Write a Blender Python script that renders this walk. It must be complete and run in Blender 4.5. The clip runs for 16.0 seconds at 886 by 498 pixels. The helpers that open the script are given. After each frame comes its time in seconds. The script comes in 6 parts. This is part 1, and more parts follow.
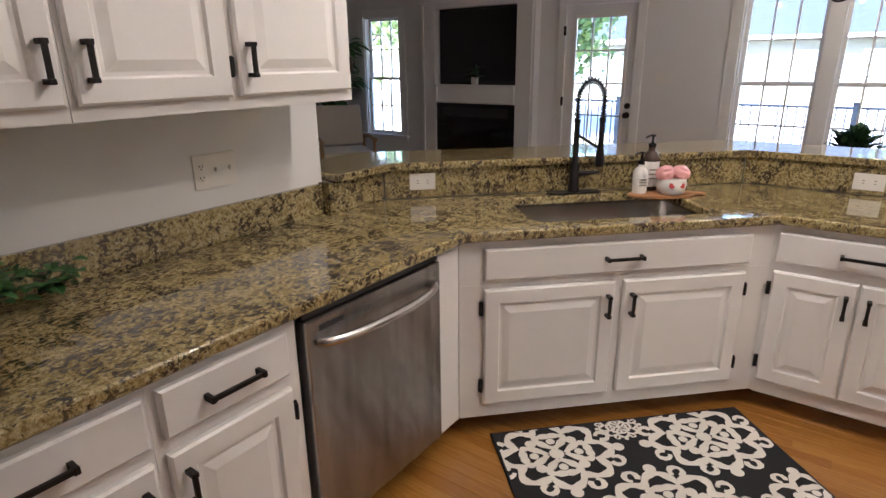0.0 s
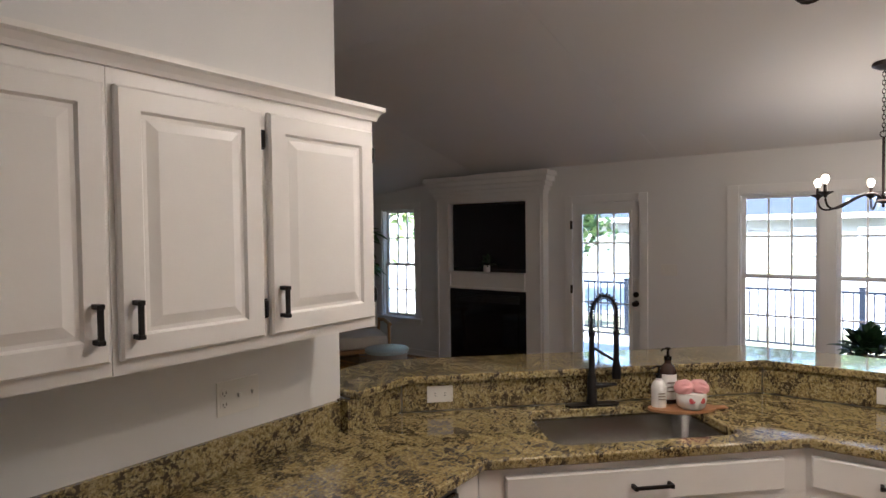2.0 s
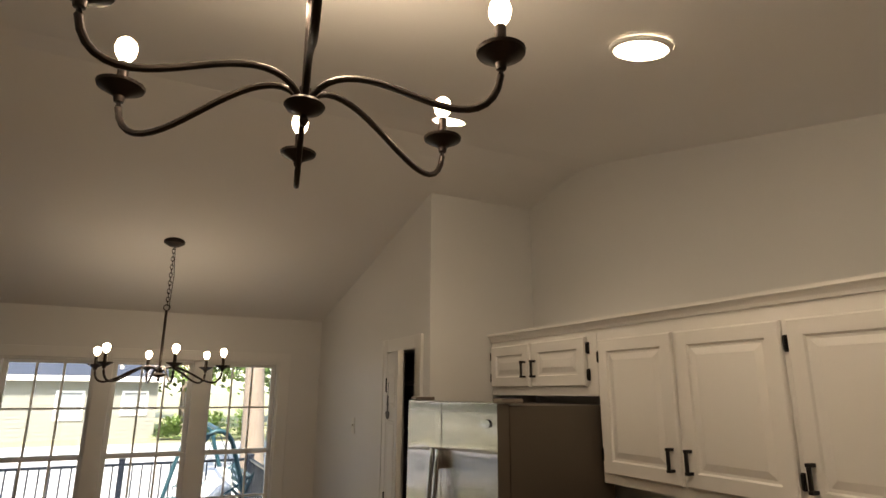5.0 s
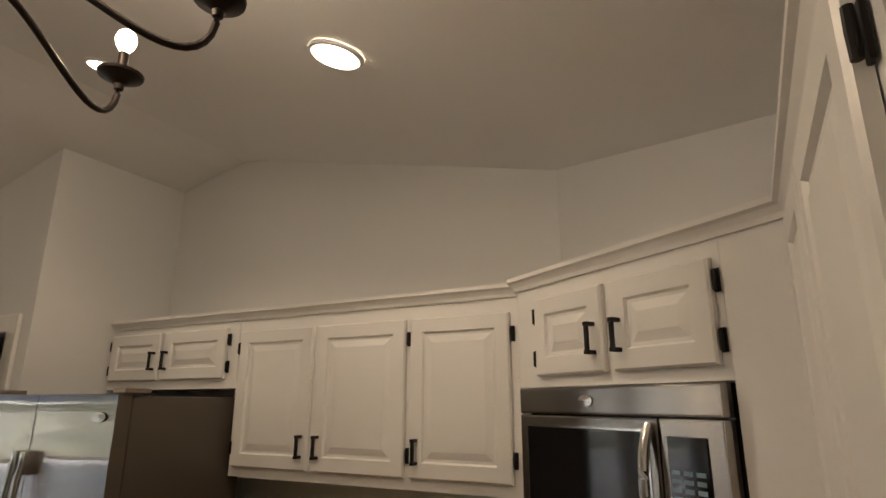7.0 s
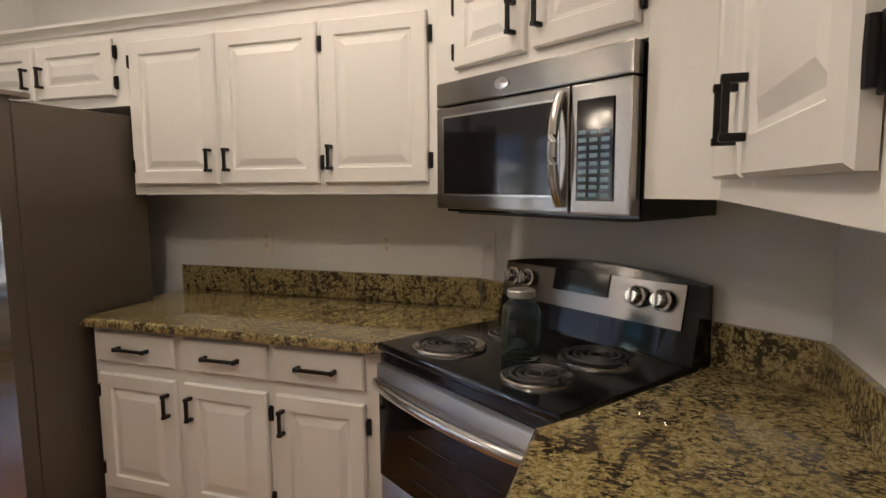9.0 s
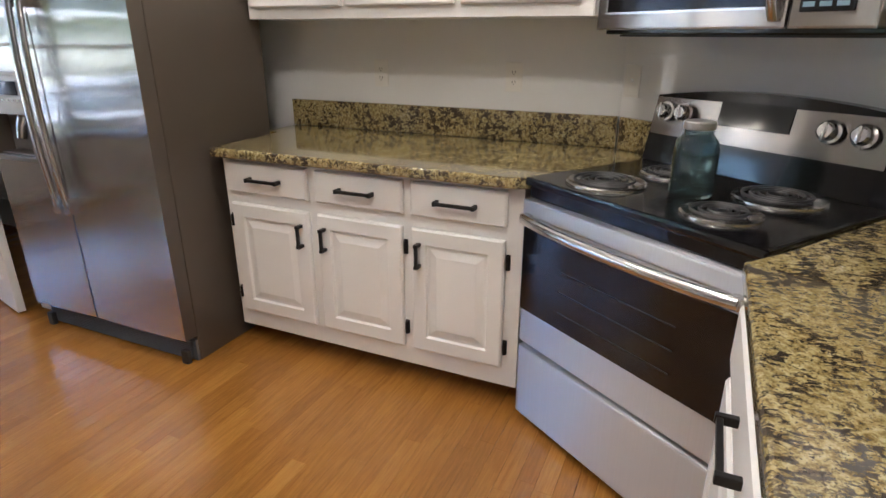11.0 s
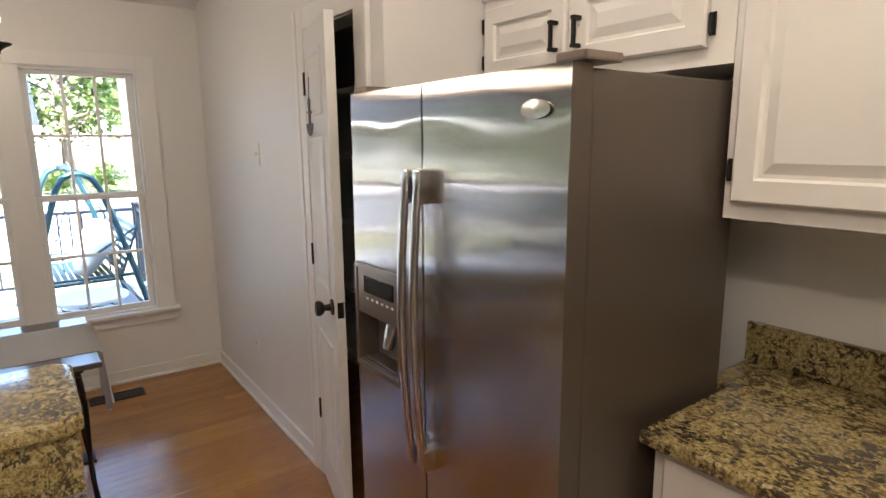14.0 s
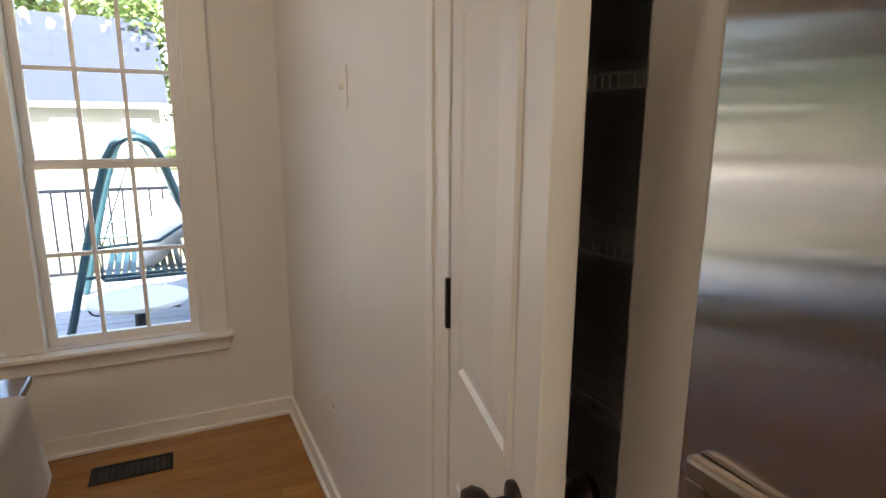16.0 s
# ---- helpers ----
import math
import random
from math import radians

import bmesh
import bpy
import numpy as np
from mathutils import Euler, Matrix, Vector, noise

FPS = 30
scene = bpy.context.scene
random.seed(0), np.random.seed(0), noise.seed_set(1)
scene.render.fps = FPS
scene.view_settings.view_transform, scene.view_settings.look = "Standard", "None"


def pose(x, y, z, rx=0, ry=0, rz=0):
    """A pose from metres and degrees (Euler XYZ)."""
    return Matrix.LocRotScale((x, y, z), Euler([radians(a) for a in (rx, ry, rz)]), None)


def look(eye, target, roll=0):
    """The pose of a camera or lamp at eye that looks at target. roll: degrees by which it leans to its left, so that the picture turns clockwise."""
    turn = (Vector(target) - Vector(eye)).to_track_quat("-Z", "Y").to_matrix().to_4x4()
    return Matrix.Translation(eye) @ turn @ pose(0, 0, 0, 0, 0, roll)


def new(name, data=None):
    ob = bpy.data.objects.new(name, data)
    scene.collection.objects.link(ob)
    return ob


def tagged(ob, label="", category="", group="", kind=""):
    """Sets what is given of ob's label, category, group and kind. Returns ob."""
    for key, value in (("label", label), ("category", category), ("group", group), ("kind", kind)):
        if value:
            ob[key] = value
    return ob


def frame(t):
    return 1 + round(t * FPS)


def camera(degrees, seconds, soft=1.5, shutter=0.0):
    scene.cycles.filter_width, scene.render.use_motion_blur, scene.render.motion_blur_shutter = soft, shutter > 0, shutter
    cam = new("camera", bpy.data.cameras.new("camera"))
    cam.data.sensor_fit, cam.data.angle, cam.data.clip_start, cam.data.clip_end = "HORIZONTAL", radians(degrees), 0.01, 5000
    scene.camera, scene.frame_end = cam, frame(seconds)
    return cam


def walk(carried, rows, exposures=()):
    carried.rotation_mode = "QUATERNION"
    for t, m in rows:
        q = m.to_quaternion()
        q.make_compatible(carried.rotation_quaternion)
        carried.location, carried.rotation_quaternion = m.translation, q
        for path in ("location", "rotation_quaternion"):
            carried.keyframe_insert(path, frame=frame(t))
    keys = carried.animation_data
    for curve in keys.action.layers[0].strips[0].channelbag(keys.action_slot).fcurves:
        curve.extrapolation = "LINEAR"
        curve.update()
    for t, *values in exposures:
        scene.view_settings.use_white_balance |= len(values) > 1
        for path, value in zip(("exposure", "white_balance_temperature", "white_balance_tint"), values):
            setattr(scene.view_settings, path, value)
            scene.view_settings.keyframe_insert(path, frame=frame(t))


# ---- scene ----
cam = camera(74.9, 16.0)
PATH = [
    (0, (0.716, 0.532, 1.498), (-0.406, 2.067, 0.876), -0.7),
    (0.5, (0.725, 0.515, 1.561), (-0.433, 2.086, 1.123), -0.8),
    (1, (0.727, 0.509, 1.613), (-0.453, 2.097, 1.323), -0.8),
    (1.5, (0.719, 0.501, 1.659), (-0.475, 2.097, 1.5), -0.8),
    (2, (0.703, 0.505, 1.698), (-0.502, 2.101, 1.643), -0.7),
    (2.5, (0.682, 0.533, 1.712), (-0.434, 2.192, 1.75), -0.7),
    (3, (0.695, 0.656, 1.731), (-0.138, 2.469, 1.874), -0.8),
    (3.5, (0.684, 0.782, 1.742), (0.199, 2.71, 1.96), -0.6),
    (4, (0.68, 0.889, 1.763), (0.679, 2.865, 2.069), -0.5),
    (4.5, (0.686, 0.96, 1.775), (1.151, 2.862, 2.184), -0.3),
    (5, (0.624, 1.012, 1.773), (1.503, 2.743, 2.253), 0.3),
    (5.2, (0.603, 1.013, 1.767), (1.644, 2.648, 2.261), 0.6),
    (7.3, (0.553, 1.053, 1.656), (2.314, 1.874, 2.131), -0.3),
    (7.5, (0.558, 1.053, 1.626), (2.348, 1.84, 2.05), -0.4),
    (8, (0.558, 1.075, 1.54), (2.412, 1.79, 1.768), -0.3),
    (8.5, (0.578, 1.081, 1.465), (2.46, 1.757, 1.454), -0.3),
    (9, (0.585, 1.091, 1.413), (2.466, 1.732, 1.194), -0.4),
    (9.2, (0.583, 1.096, 1.391), (2.456, 1.727, 1.084), -0.5),
    (11.3, (0.537, 1.503, 1.328), (2.19, 2.331, 0.566), -0.9),
    (11.5, (0.546, 1.589, 1.338), (2.141, 2.52, 0.571), -1.0),
    (12, (0.676, 1.798, 1.358), (2.078, 3.003, 0.596), -1.1),
    (12.5, (0.785, 1.954, 1.398), (2.026, 3.336, 0.657), -1.0),
    (13, (0.869, 2.13, 1.497), (2.043, 3.613, 0.845), -0.8),
    (13.5, (0.974, 2.25, 1.547), (2.136, 3.801, 1.056), -0.5),
    (14, (1.112, 2.384, 1.576), (2.256, 3.983, 1.212), -0.5),
    (14.5, (1.251, 2.661, 1.521), (2.364, 4.294, 1.214), -0.3),
    (15, (1.445, 3.044, 1.436), (2.503, 4.708, 1.102), -0.1),
    (15.5, (1.593, 3.442, 1.392), (2.502, 5.189, 1.039), 0.2),
    (16, (1.655, 3.824, 1.413), (2.489, 5.595, 1.002), 0.3),
]
walk(cam, [(t, look(eye, target, roll)) for t, eye, target, roll in PATH],
     exposures=[(0.0, 3.48, 5450, 14), (1.5, 3.22, 5550, 13), (2.5, 3.02, 5600, 12), (3.5, 2.84, 5800, 11), (4.0, 2.60, 6200, 10), (5.0, 2.05, 7200, 10), (7.5, 2.22, 6600, 10),
                (9.0, 3.0, 6050, 10), (11.5, 3.9, 5200, 8), (12.5, 3.65, 5750, 8), (14.0, 3.35, 6100, 11), (15.0, 3.35, 6400, 11), (16.0, 3.15, 6700, 11)])

# ---------------------------------------------------------------- light
world = bpy.data.worlds.new("world")
scene.world = world
world.use_nodes = True
wn = world.node_tree.nodes
sky = wn.new("ShaderNodeTexSky")
sky.sky_type = "NISHITA"
sky.sun_disc = False
sky.sun_elevation = radians(48)
sky.sun_rotation = radians(200)
wn["Background"].inputs["Strength"].default_value = 0.15
world.node_tree.links.new(sky.outputs[0], wn["Background"].inputs[0])

sun_data = bpy.data.lights.new("sun", "SUN")
sun_data.energy, sun_data.angle, sun_data.color = 3.7, radians(0.5), (1.0, 0.95, 0.86)
sun = new("sun", sun_data)
sun.matrix_world = look((-6, -16, 20), (0, 0, 0))


LAMP_W, CAN_W, LAMP_C = 3.4, 2.6, (1.0, 0.80, 0.60)


def point_lamp(name, place, watts, colour, size):
    data = bpy.data.lights.new(name, "POINT")
    data.energy, data.color, data.shadow_soft_size = watts, colour, size
    ob = new(name, data)
    ob.location = place
    return ob


def spot_lamp(name, place, watts, colour, size, degrees=130):
    data = bpy.data.lights.new(name, "SPOT")
    data.energy, data.color, data.shadow_soft_size = watts, colour, size
    data.spot_size, data.spot_blend = radians(degrees), 0.6
    ob = new(name, data)
    ob.location = place
    return ob


# ---------------------------------------------------------------- materials
def nodes_of(name):
    m = bpy.data.materials.new(name)
    m.use_nodes = True
    nt = m.node_tree
    return m, nt, nt.nodes["Principled BSDF"]


def coords(nt, scale=(1, 1, 1), turn=(0, 0, 0)):
    tc = nt.nodes.new("ShaderNodeTexCoord")
    mp = nt.nodes.new("ShaderNodeMapping")
    mp.inputs["Scale"].default_value = scale
    mp.inputs["Rotation"].default_value = turn
    nt.links.new(tc.outputs["Object"], mp.inputs[0])
    return mp.outputs[0]


def noise_tex(nt, vec, scale, detail=4, rough=0.55, distort=0.0):
    n = nt.nodes.new("ShaderNodeTexNoise")
    n.inputs["Scale"].default_value = scale
    n.inputs["Detail"].default_value = detail
    n.inputs["Roughness"].default_value = rough
    n.inputs["Distortion"].default_value = distort
    nt.links.new(vec, n.inputs["Vector"])
    return n.outputs[0]


def ramp(nt, fac, stops):
    r = nt.nodes.new("ShaderNodeValToRGB")
    while len(r.color_ramp.elements) < len(stops):
        r.color_ramp.elements.new(0.5)
    for e, (p, c) in zip(r.color_ramp.elements, stops):
        e.position = p
        e.color = (*c, 1) if len(c) == 3 else c
    nt.links.new(fac, r.inputs[0])
    return r.outputs[0]


def mix(nt, fac, a, b, mode="MIX"):
    m = nt.nodes.new("ShaderNodeMix")
    m.data_type, m.blend_type = "RGBA", mode
    for sock, v in ((m.inputs["Factor"], fac), (m.inputs[6], a), (m.inputs[7], b)):
        if isinstance(v, (int, float)):
            sock.default_value = v
        elif isinstance(v, tuple):
            sock.default_value = (*v, 1)
        else:
            nt.links.new(v, sock)
    return m.outputs[2]


def bump(nt, bsdf, height, strength, dist=0.002):
    b = nt.nodes.new("ShaderNodeBump")
    b.inputs["Strength"].default_value = strength
    b.inputs["Distance"].default_value = dist
    nt.links.new(height, b.inputs["Height"])
    nt.links.new(b.outputs[0], bsdf.inputs["Normal"])


def mat(name, base, rough=0.5, metal=0.0, var=0.06, scale=3.0, fine=90.0, relief=0.1, vary=(1, 1, 1)):
    m, nt, b = nodes_of(name)
    v = coords(nt, vary)
    big = noise_tex(nt, v, scale)
    small = noise_tex(nt, v, fine, 3)
    lo = tuple(c * (1 - var) for c in base)
    hi = tuple(min(1, c * (1 + var)) for c in base)
    c1 = mix(nt, big, lo, hi)
    col = mix(nt, 0.25, c1, mix(nt, small, lo, hi))
    nt.links.new(col, b.inputs["Base Color"])
    rr = nt.nodes.new("ShaderNodeMapRange")
    rr.inputs["To Min"].default_value = max(0.02, rough - 0.08)
    rr.inputs["To Max"].default_value = min(1, rough + 0.08)
    nt.links.new(big, rr.inputs[0])
    nt.links.new(rr.outputs[0], b.inputs["Roughness"])
    b.inputs["Metallic"].default_value = metal
    if relief:
        bump(nt, b, small, relief)
    return m


def glow(name, colour, strength):
    m, nt, b = nodes_of(name)
    b.inputs["Emission Color"].default_value = (*colour, 1)
    b.inputs["Emission Strength"].default_value = strength
    b.inputs["Base Color"].default_value = (*colour, 1)
    return m


def glass(name, tint=(1, 1, 1), rough=0.0, ior=1.45):
    m, nt, b = nodes_of(name)
    b.inputs["Base Color"].default_value = (*tint, 1)
    b.inputs["Roughness"].default_value = rough
    b.inputs["Transmission Weight"].default_value = 1.0
    b.inputs["IOR"].default_value = ior
    return m


def granite_mat():
    m, nt, b = nodes_of("granite")
    v = coords(nt)
    warp = noise_tex(nt, v, 9, 3)
    v2 = coords(nt, (1.5, 0.8, 1.0), (0, 0, 0.6))
    big = noise_tex(nt, v2, 66, 5, 0.7, 0.7)
    mid = noise_tex(nt, v, 85, 5, 0.7, 0.4)
    fine = noise_tex(nt, v, 240, 3, 0.6)
    base = ramp(nt, mid, [(0.30, (0.045, 0.032, 0.013)), (0.42, (0.225, 0.165, 0.058)), (0.54, (0.39, 0.32, 0.145)), (0.72, (0.54, 0.48, 0.295))])
    patch = noise_tex(nt, coords(nt, (1, 1.6, 1), (0, 0, 0.6)), 7, 3, 0.6, 1.5)
    lift = nt.nodes.new("ShaderNodeMath")
    lift.operation = "MULTIPLY_ADD"
    nt.links.new(patch, lift.inputs[0])
    lift.inputs[1].default_value = 0.62
    nt.links.new(big, lift.inputs[2])
    dark = ramp(nt, lift.outputs[0], [(0.735, (1, 1, 1)), (0.80, (0, 0, 0))])
    dk = mix(nt, fine, (0.010, 0.008, 0.006), (0.085, 0.060, 0.038))
    flecks = ramp(nt, fine, [(0.34, (1, 1, 1)), (0.42, (0, 0, 0))])
    c = mix(nt, dark, base, dk)
    c = mix(nt, flecks, c, (0.05, 0.04, 0.03))
    c = mix(nt, mix(nt, 0.5, (0, 0, 0), ramp(nt, warp, [(0.5, (0, 0, 0)), (0.8, (0.7, 0.7, 0.7))])), c, (0.32, 0.24, 0.11))
    nt.links.new(c, b.inputs["Base Color"])
    b.inputs["Roughness"].default_value = 0.09
    b.inputs["Coat Weight"].default_value = 0.6
    b.inputs["Coat Roughness"].default_value = 0.04
    bump(nt, b, mid, 0.03, 0.001)
    return m


def wood_floor_mat():
    m, nt, b = nodes_of("oak_plank")
    v = coords(nt, (1.2, 22, 22))
    oj = nt.nodes.new("ShaderNodeObjectInfo")
    sh = nt.nodes.new("ShaderNodeVectorMath")
    sh.operation = "MULTIPLY_ADD"
    nt.links.new(oj.outputs["Random"], sh.inputs[0])
    sh.inputs[1].default_value = (37.0, 91.0, 13.0)
    nt.links.new(v, sh.inputs[2])
    v = sh.outputs[0]
    grain = noise_tex(nt, v, 5, 6, 0.65, 1.2)
    fine = noise_tex(nt, coords(nt, (6, 160, 160)), 3, 4)
    g = nt.nodes.new("ShaderNodeNewGeometry")
    oi = nt.nodes.new("ShaderNodeObjectInfo")
    add = nt.nodes.new("ShaderNodeMath")
    add.operation = "ADD"
    nt.links.new(g.outputs["Random Per Island"], add.inputs[0])
    nt.links.new(oi.outputs["Random"], add.inputs[1])
    fr = nt.nodes.new("ShaderNodeMath")
    fr.operation = "FRACT"
    nt.links.new(add.outputs[0], fr.inputs[0])
    tone = ramp(nt, fr.outputs[0], [(0.0, (0.285, 0.120, 0.017)), (0.35, (0.345, 0.155, 0.023)), (0.7, (0.385, 0.178, 0.028)), (1.0, (0.45, 0.220, 0.038))])
    gr = ramp(nt, grain, [(0.3, (0.60, 0.53, 0.46)), (0.62, (1, 1, 1))])
    c = mix(nt, 1.0, tone, gr, "MULTIPLY")
    c = mix(nt, 0.25, c, mix(nt, fine, (0.24, 0.095, 0.02), (0.46, 0.22, 0.05)))
    nt.links.new(c, b.inputs["Base Color"])
    b.inputs["Roughness"].default_value = 0.24
    b.inputs["Coat Weight"].default_value = 0.35
    b.inputs["Coat Roughness"].default_value = 0.16
    bump(nt, b, grain, 0.06, 0.001)
    return m


def brushed_mat(name, base, rough, aniso=1.0, turn=0.0, streak_depth=0.12, tilt=0.0, stroke=0.0):
    m, nt, b = nodes_of(name)
    streak = noise_tex(nt, coords(nt, (420, 420, 3)) if not tilt else coords(nt, (26, 26, 1.6), (0, tilt, 0)), 1.0, 3, 0.6)
    cloud = noise_tex(nt, coords(nt), 2.2, 3)
    c = mix(nt, streak, tuple(v * (1 - streak_depth) for v in base), base)
    nt.links.new(c, b.inputs["Base Color"])
    b.inputs["Metallic"].default_value = 1.0
    mr = nt.nodes.new("ShaderNodeMapRange")
    mr.inputs["To Min"].default_value = rough - 0.02
    mr.inputs["To Max"].default_value = rough + 0.02
    nt.links.new(cloud, mr.inputs[0])
    nt.links.new(mr.outputs[0], b.inputs["Roughness"])
    b.inputs["Anisotropic"].default_value = aniso
    b.inputs["Anisotropic Rotation"].default_value = turn
    tg = nt.nodes.new("ShaderNodeTangent")
    tg.direction_type, tg.uv_map = "UV_MAP", "width"
    nt.links.new(tg.outputs[0], b.inputs["Tangent"])
    if stroke:
        fine = noise_tex(nt, coords(nt, (1, 1, 0.05)), 24000, 1, 0.5)
        lean = nt.nodes.new("ShaderNodeMapRange")
        lean.inputs["From Min"].default_value, lean.inputs["From Max"].default_value = 0.2, 0.8
        lean.inputs["To Min"].default_value, lean.inputs["To Max"].default_value = -stroke, stroke
        nt.links.new(fine, lean.inputs[0])
        geo = nt.nodes.new("ShaderNodeNewGeometry")
        shift = nt.nodes.new("ShaderNodeVectorMath")
        shift.operation = "MULTIPLY_ADD"
        nt.links.new(lean.outputs[0], shift.inputs[0])
        nt.links.new(tg.outputs[0], shift.inputs[1])
        nt.links.new(geo.outputs["Normal"], shift.inputs[2])
        unit = nt.nodes.new("ShaderNodeVectorMath")
        unit.operation = "NORMALIZE"
        nt.links.new(shift.outputs[0], unit.inputs[0])
        nt.links.new(unit.outputs[0], b.inputs["Normal"])
    return m


M_WALL = mat("wall_paint", (0.74, 0.735, 0.73), 0.42, var=0.02, scale=1.2, fine=220, relief=0.12)
M_CEIL = mat("ceiling_paint", (0.80, 0.79, 0.785), 0.85, var=0.02, scale=1.5, fine=140, relief=0.45)
M_TRIM = mat("trim_paint", (0.78, 0.775, 0.765), 0.34, var=0.02, scale=2.5, fine=120, relief=0.05)
M_CAB = mat("cabinet_paint", (0.80, 0.785, 0.765), 0.36, var=0.025, scale=3, fine=130, relief=0.06)
M_GRANITE = granite_mat()
M_FLOOR = wood_floor_mat()
M_SUB = mat("floor_joint", (0.10, 0.05, 0.02), 0.7, var=0.2)
M_BLACK = mat("black_iron", (0.018, 0.016, 0.016), 0.42, 0.6, var=0.2, relief=0.08)
M_BLACKP = mat("black_enamel", (0.006, 0.006, 0.007), 0.11, 0.0, var=0.2, relief=0.0)
M_BLACKG = mat("black_glass", (0.008, 0.008, 0.01), 0.05, 0.0, var=0.1, relief=0.0)
M_DARK = mat("dark_plastic", (0.03, 0.03, 0.032), 0.5, var=0.15)
M_BRONZE = mat("dark_bronze", (0.035, 0.027, 0.025), 0.38, 0.8, var=0.2)
M_STEEL_H = brushed_mat("brushed_steel_level", (0.55, 0.52, 0.495), 0.09, stroke=0.36)
M_STEEL_X = brushed_mat("brushed_steel_wide", (0.67, 0.68, 0.73), 0.40, 1.0, 0.25)
M_STEEL_D = brushed_mat("brushed_steel_dark", (0.40, 0.38, 0.36), 0.22, 1.0, 0.25)
# dishwasher steel: broad tilted streaks, up to 75% darker, in the base colour
M_STEEL_STREAK = brushed_mat("brushed_steel_streaked", (0.56, 0.53, 0.51), 0.24, 1.0, 0.25, 0.75, 0.45)
M_STEEL = mat("smooth_steel", (0.62, 0.61, 0.60), 0.2, 1.0, var=0.05, relief=0.03)
M_FSIDE = mat("fridge_side_paint", (0.108, 0.088, 0.070), 0.32, 0.35, var=0.10, fine=300, relief=0.15)
M_PLATE = mat("outlet_plastic", (0.76, 0.74, 0.70), 0.3, var=0.02, relief=0.0)
M_SLOT = mat("outlet_slot", (0.05, 0.045, 0.04), 0.6, var=0.1)
M_PANE = glass("window_glass")
M_BULB = glow("bulb_glow", (1.0, 0.80, 0.55), 7)
M_CAN = glow("can_light_glow", (1.0, 0.86, 0.66), 5)
M_WOOD = mat("teak_wood", (0.30, 0.15, 0.06), 0.45, var=0.25, scale=6, fine=60, vary=(1, 8, 8))
M_WOODL = mat("oak_wood", (0.38, 0.22, 0.10), 0.45, var=0.2, scale=6, fine=60, vary=(1, 8, 8))
M_CREAM = mat("cream_fabric", (0.62, 0.57, 0.50), 0.9, var=0.08, fine=400, relief=0.5)
M_WHITEC = mat("white_ceramic", (0.80, 0.79, 0.77), 0.18, var=0.03, relief=0.0)
M_PINK = mat("pink_ceramic", (0.72, 0.36, 0.36), 0.25, var=0.06, relief=0.02)
M_RED = mat("red_glaze", (0.50, 0.08, 0.08), 0.3, var=0.1)
M_LEAF = mat("leaf_green", (0.045, 0.13, 0.03), 0.45, var=0.35, scale=12, fine=60)
M_LEAFD = mat("leaf_dark", (0.022, 0.065, 0.022), 0.45, var=0.35, scale=12, fine=60)
M_RUGB = mat("rug_black", (0.012, 0.012, 0.014), 0.95, var=0.3, scale=20, fine=500, relief=0.8)
M_RUGW = mat("rug_ivory", (0.80, 0.77, 0.70), 0.95, var=0.08, scale=20, fine=500, relief=0.8)


# ---------------------------------------------------------------- building helpers
def box(bm, x0, x1, y0, y1, z0, z1, bev=0.0):
    vs = [bm.verts.new((x, y, z)) for z in (z0, z1) for y in (y0, y1) for x in (x0, x1)]
    quads = ((0, 2, 3, 1), (4, 5, 7, 6), (0, 1, 5, 4), (1, 3, 7, 5), (3, 2, 6, 7), (2, 0, 4, 6))
    fs = [bm.faces.new([vs[i] for i in q]) for q in quads]
    if bev:
        edges = list({e for f in fs for e in f.edges})
        bmesh.ops.bevel(bm, geom=edges, offset=bev, segments=2, affect="EDGES", profile=0.6)
    return bm


def bbox(x0, x1, y0, y1, z0, z1, bev=0.0):
    return box(bmesh.new(), x0, x1, y0, y1, z0, z1, bev)


def prism(bm, pts, z0, z1, bev=0.0):
    lo = [bm.verts.new((x, y, z0)) for x, y in pts]
    hi = [bm.verts.new((x, y, z1)) for x, y in pts]
    fs = [bm.faces.new(lo[::-1]), bm.faces.new(hi)]
    n = len(pts)
    for i in range(n):
        fs.append(bm.faces.new((lo[i], lo[(i + 1) % n], hi[(i + 1) % n], hi[i])))
    if bev:
        edges = [e for e in fs[1].edges] + [e for e in fs[0].edges]
        bmesh.ops.bevel(bm, geom=edges, offset=bev, segments=2, affect="EDGES", profile=0.6)
    return bm


def lathe(bm, prof, n=20, at=(0, 0, 0), caps=True):
    rings = []
    for r, z in prof:
        rings.append([bm.verts.new((at[0] + r * math.cos(2 * math.pi * i / n), at[1] + r * math.sin(2 * math.pi * i / n), at[2] + z)) for i in range(n)])
    for a, b in zip(rings, rings[1:]):
        for i in range(n):
            bm.faces.new((a[i], a[(i + 1) % n], b[(i + 1) % n], b[i]))
    for ring, flip in ((rings[0], True), (rings[-1], False)):
        if caps and prof[0 if flip else -1][0] > 1e-4:
            bm.faces.new(ring[::-1] if flip else ring)
    return bm


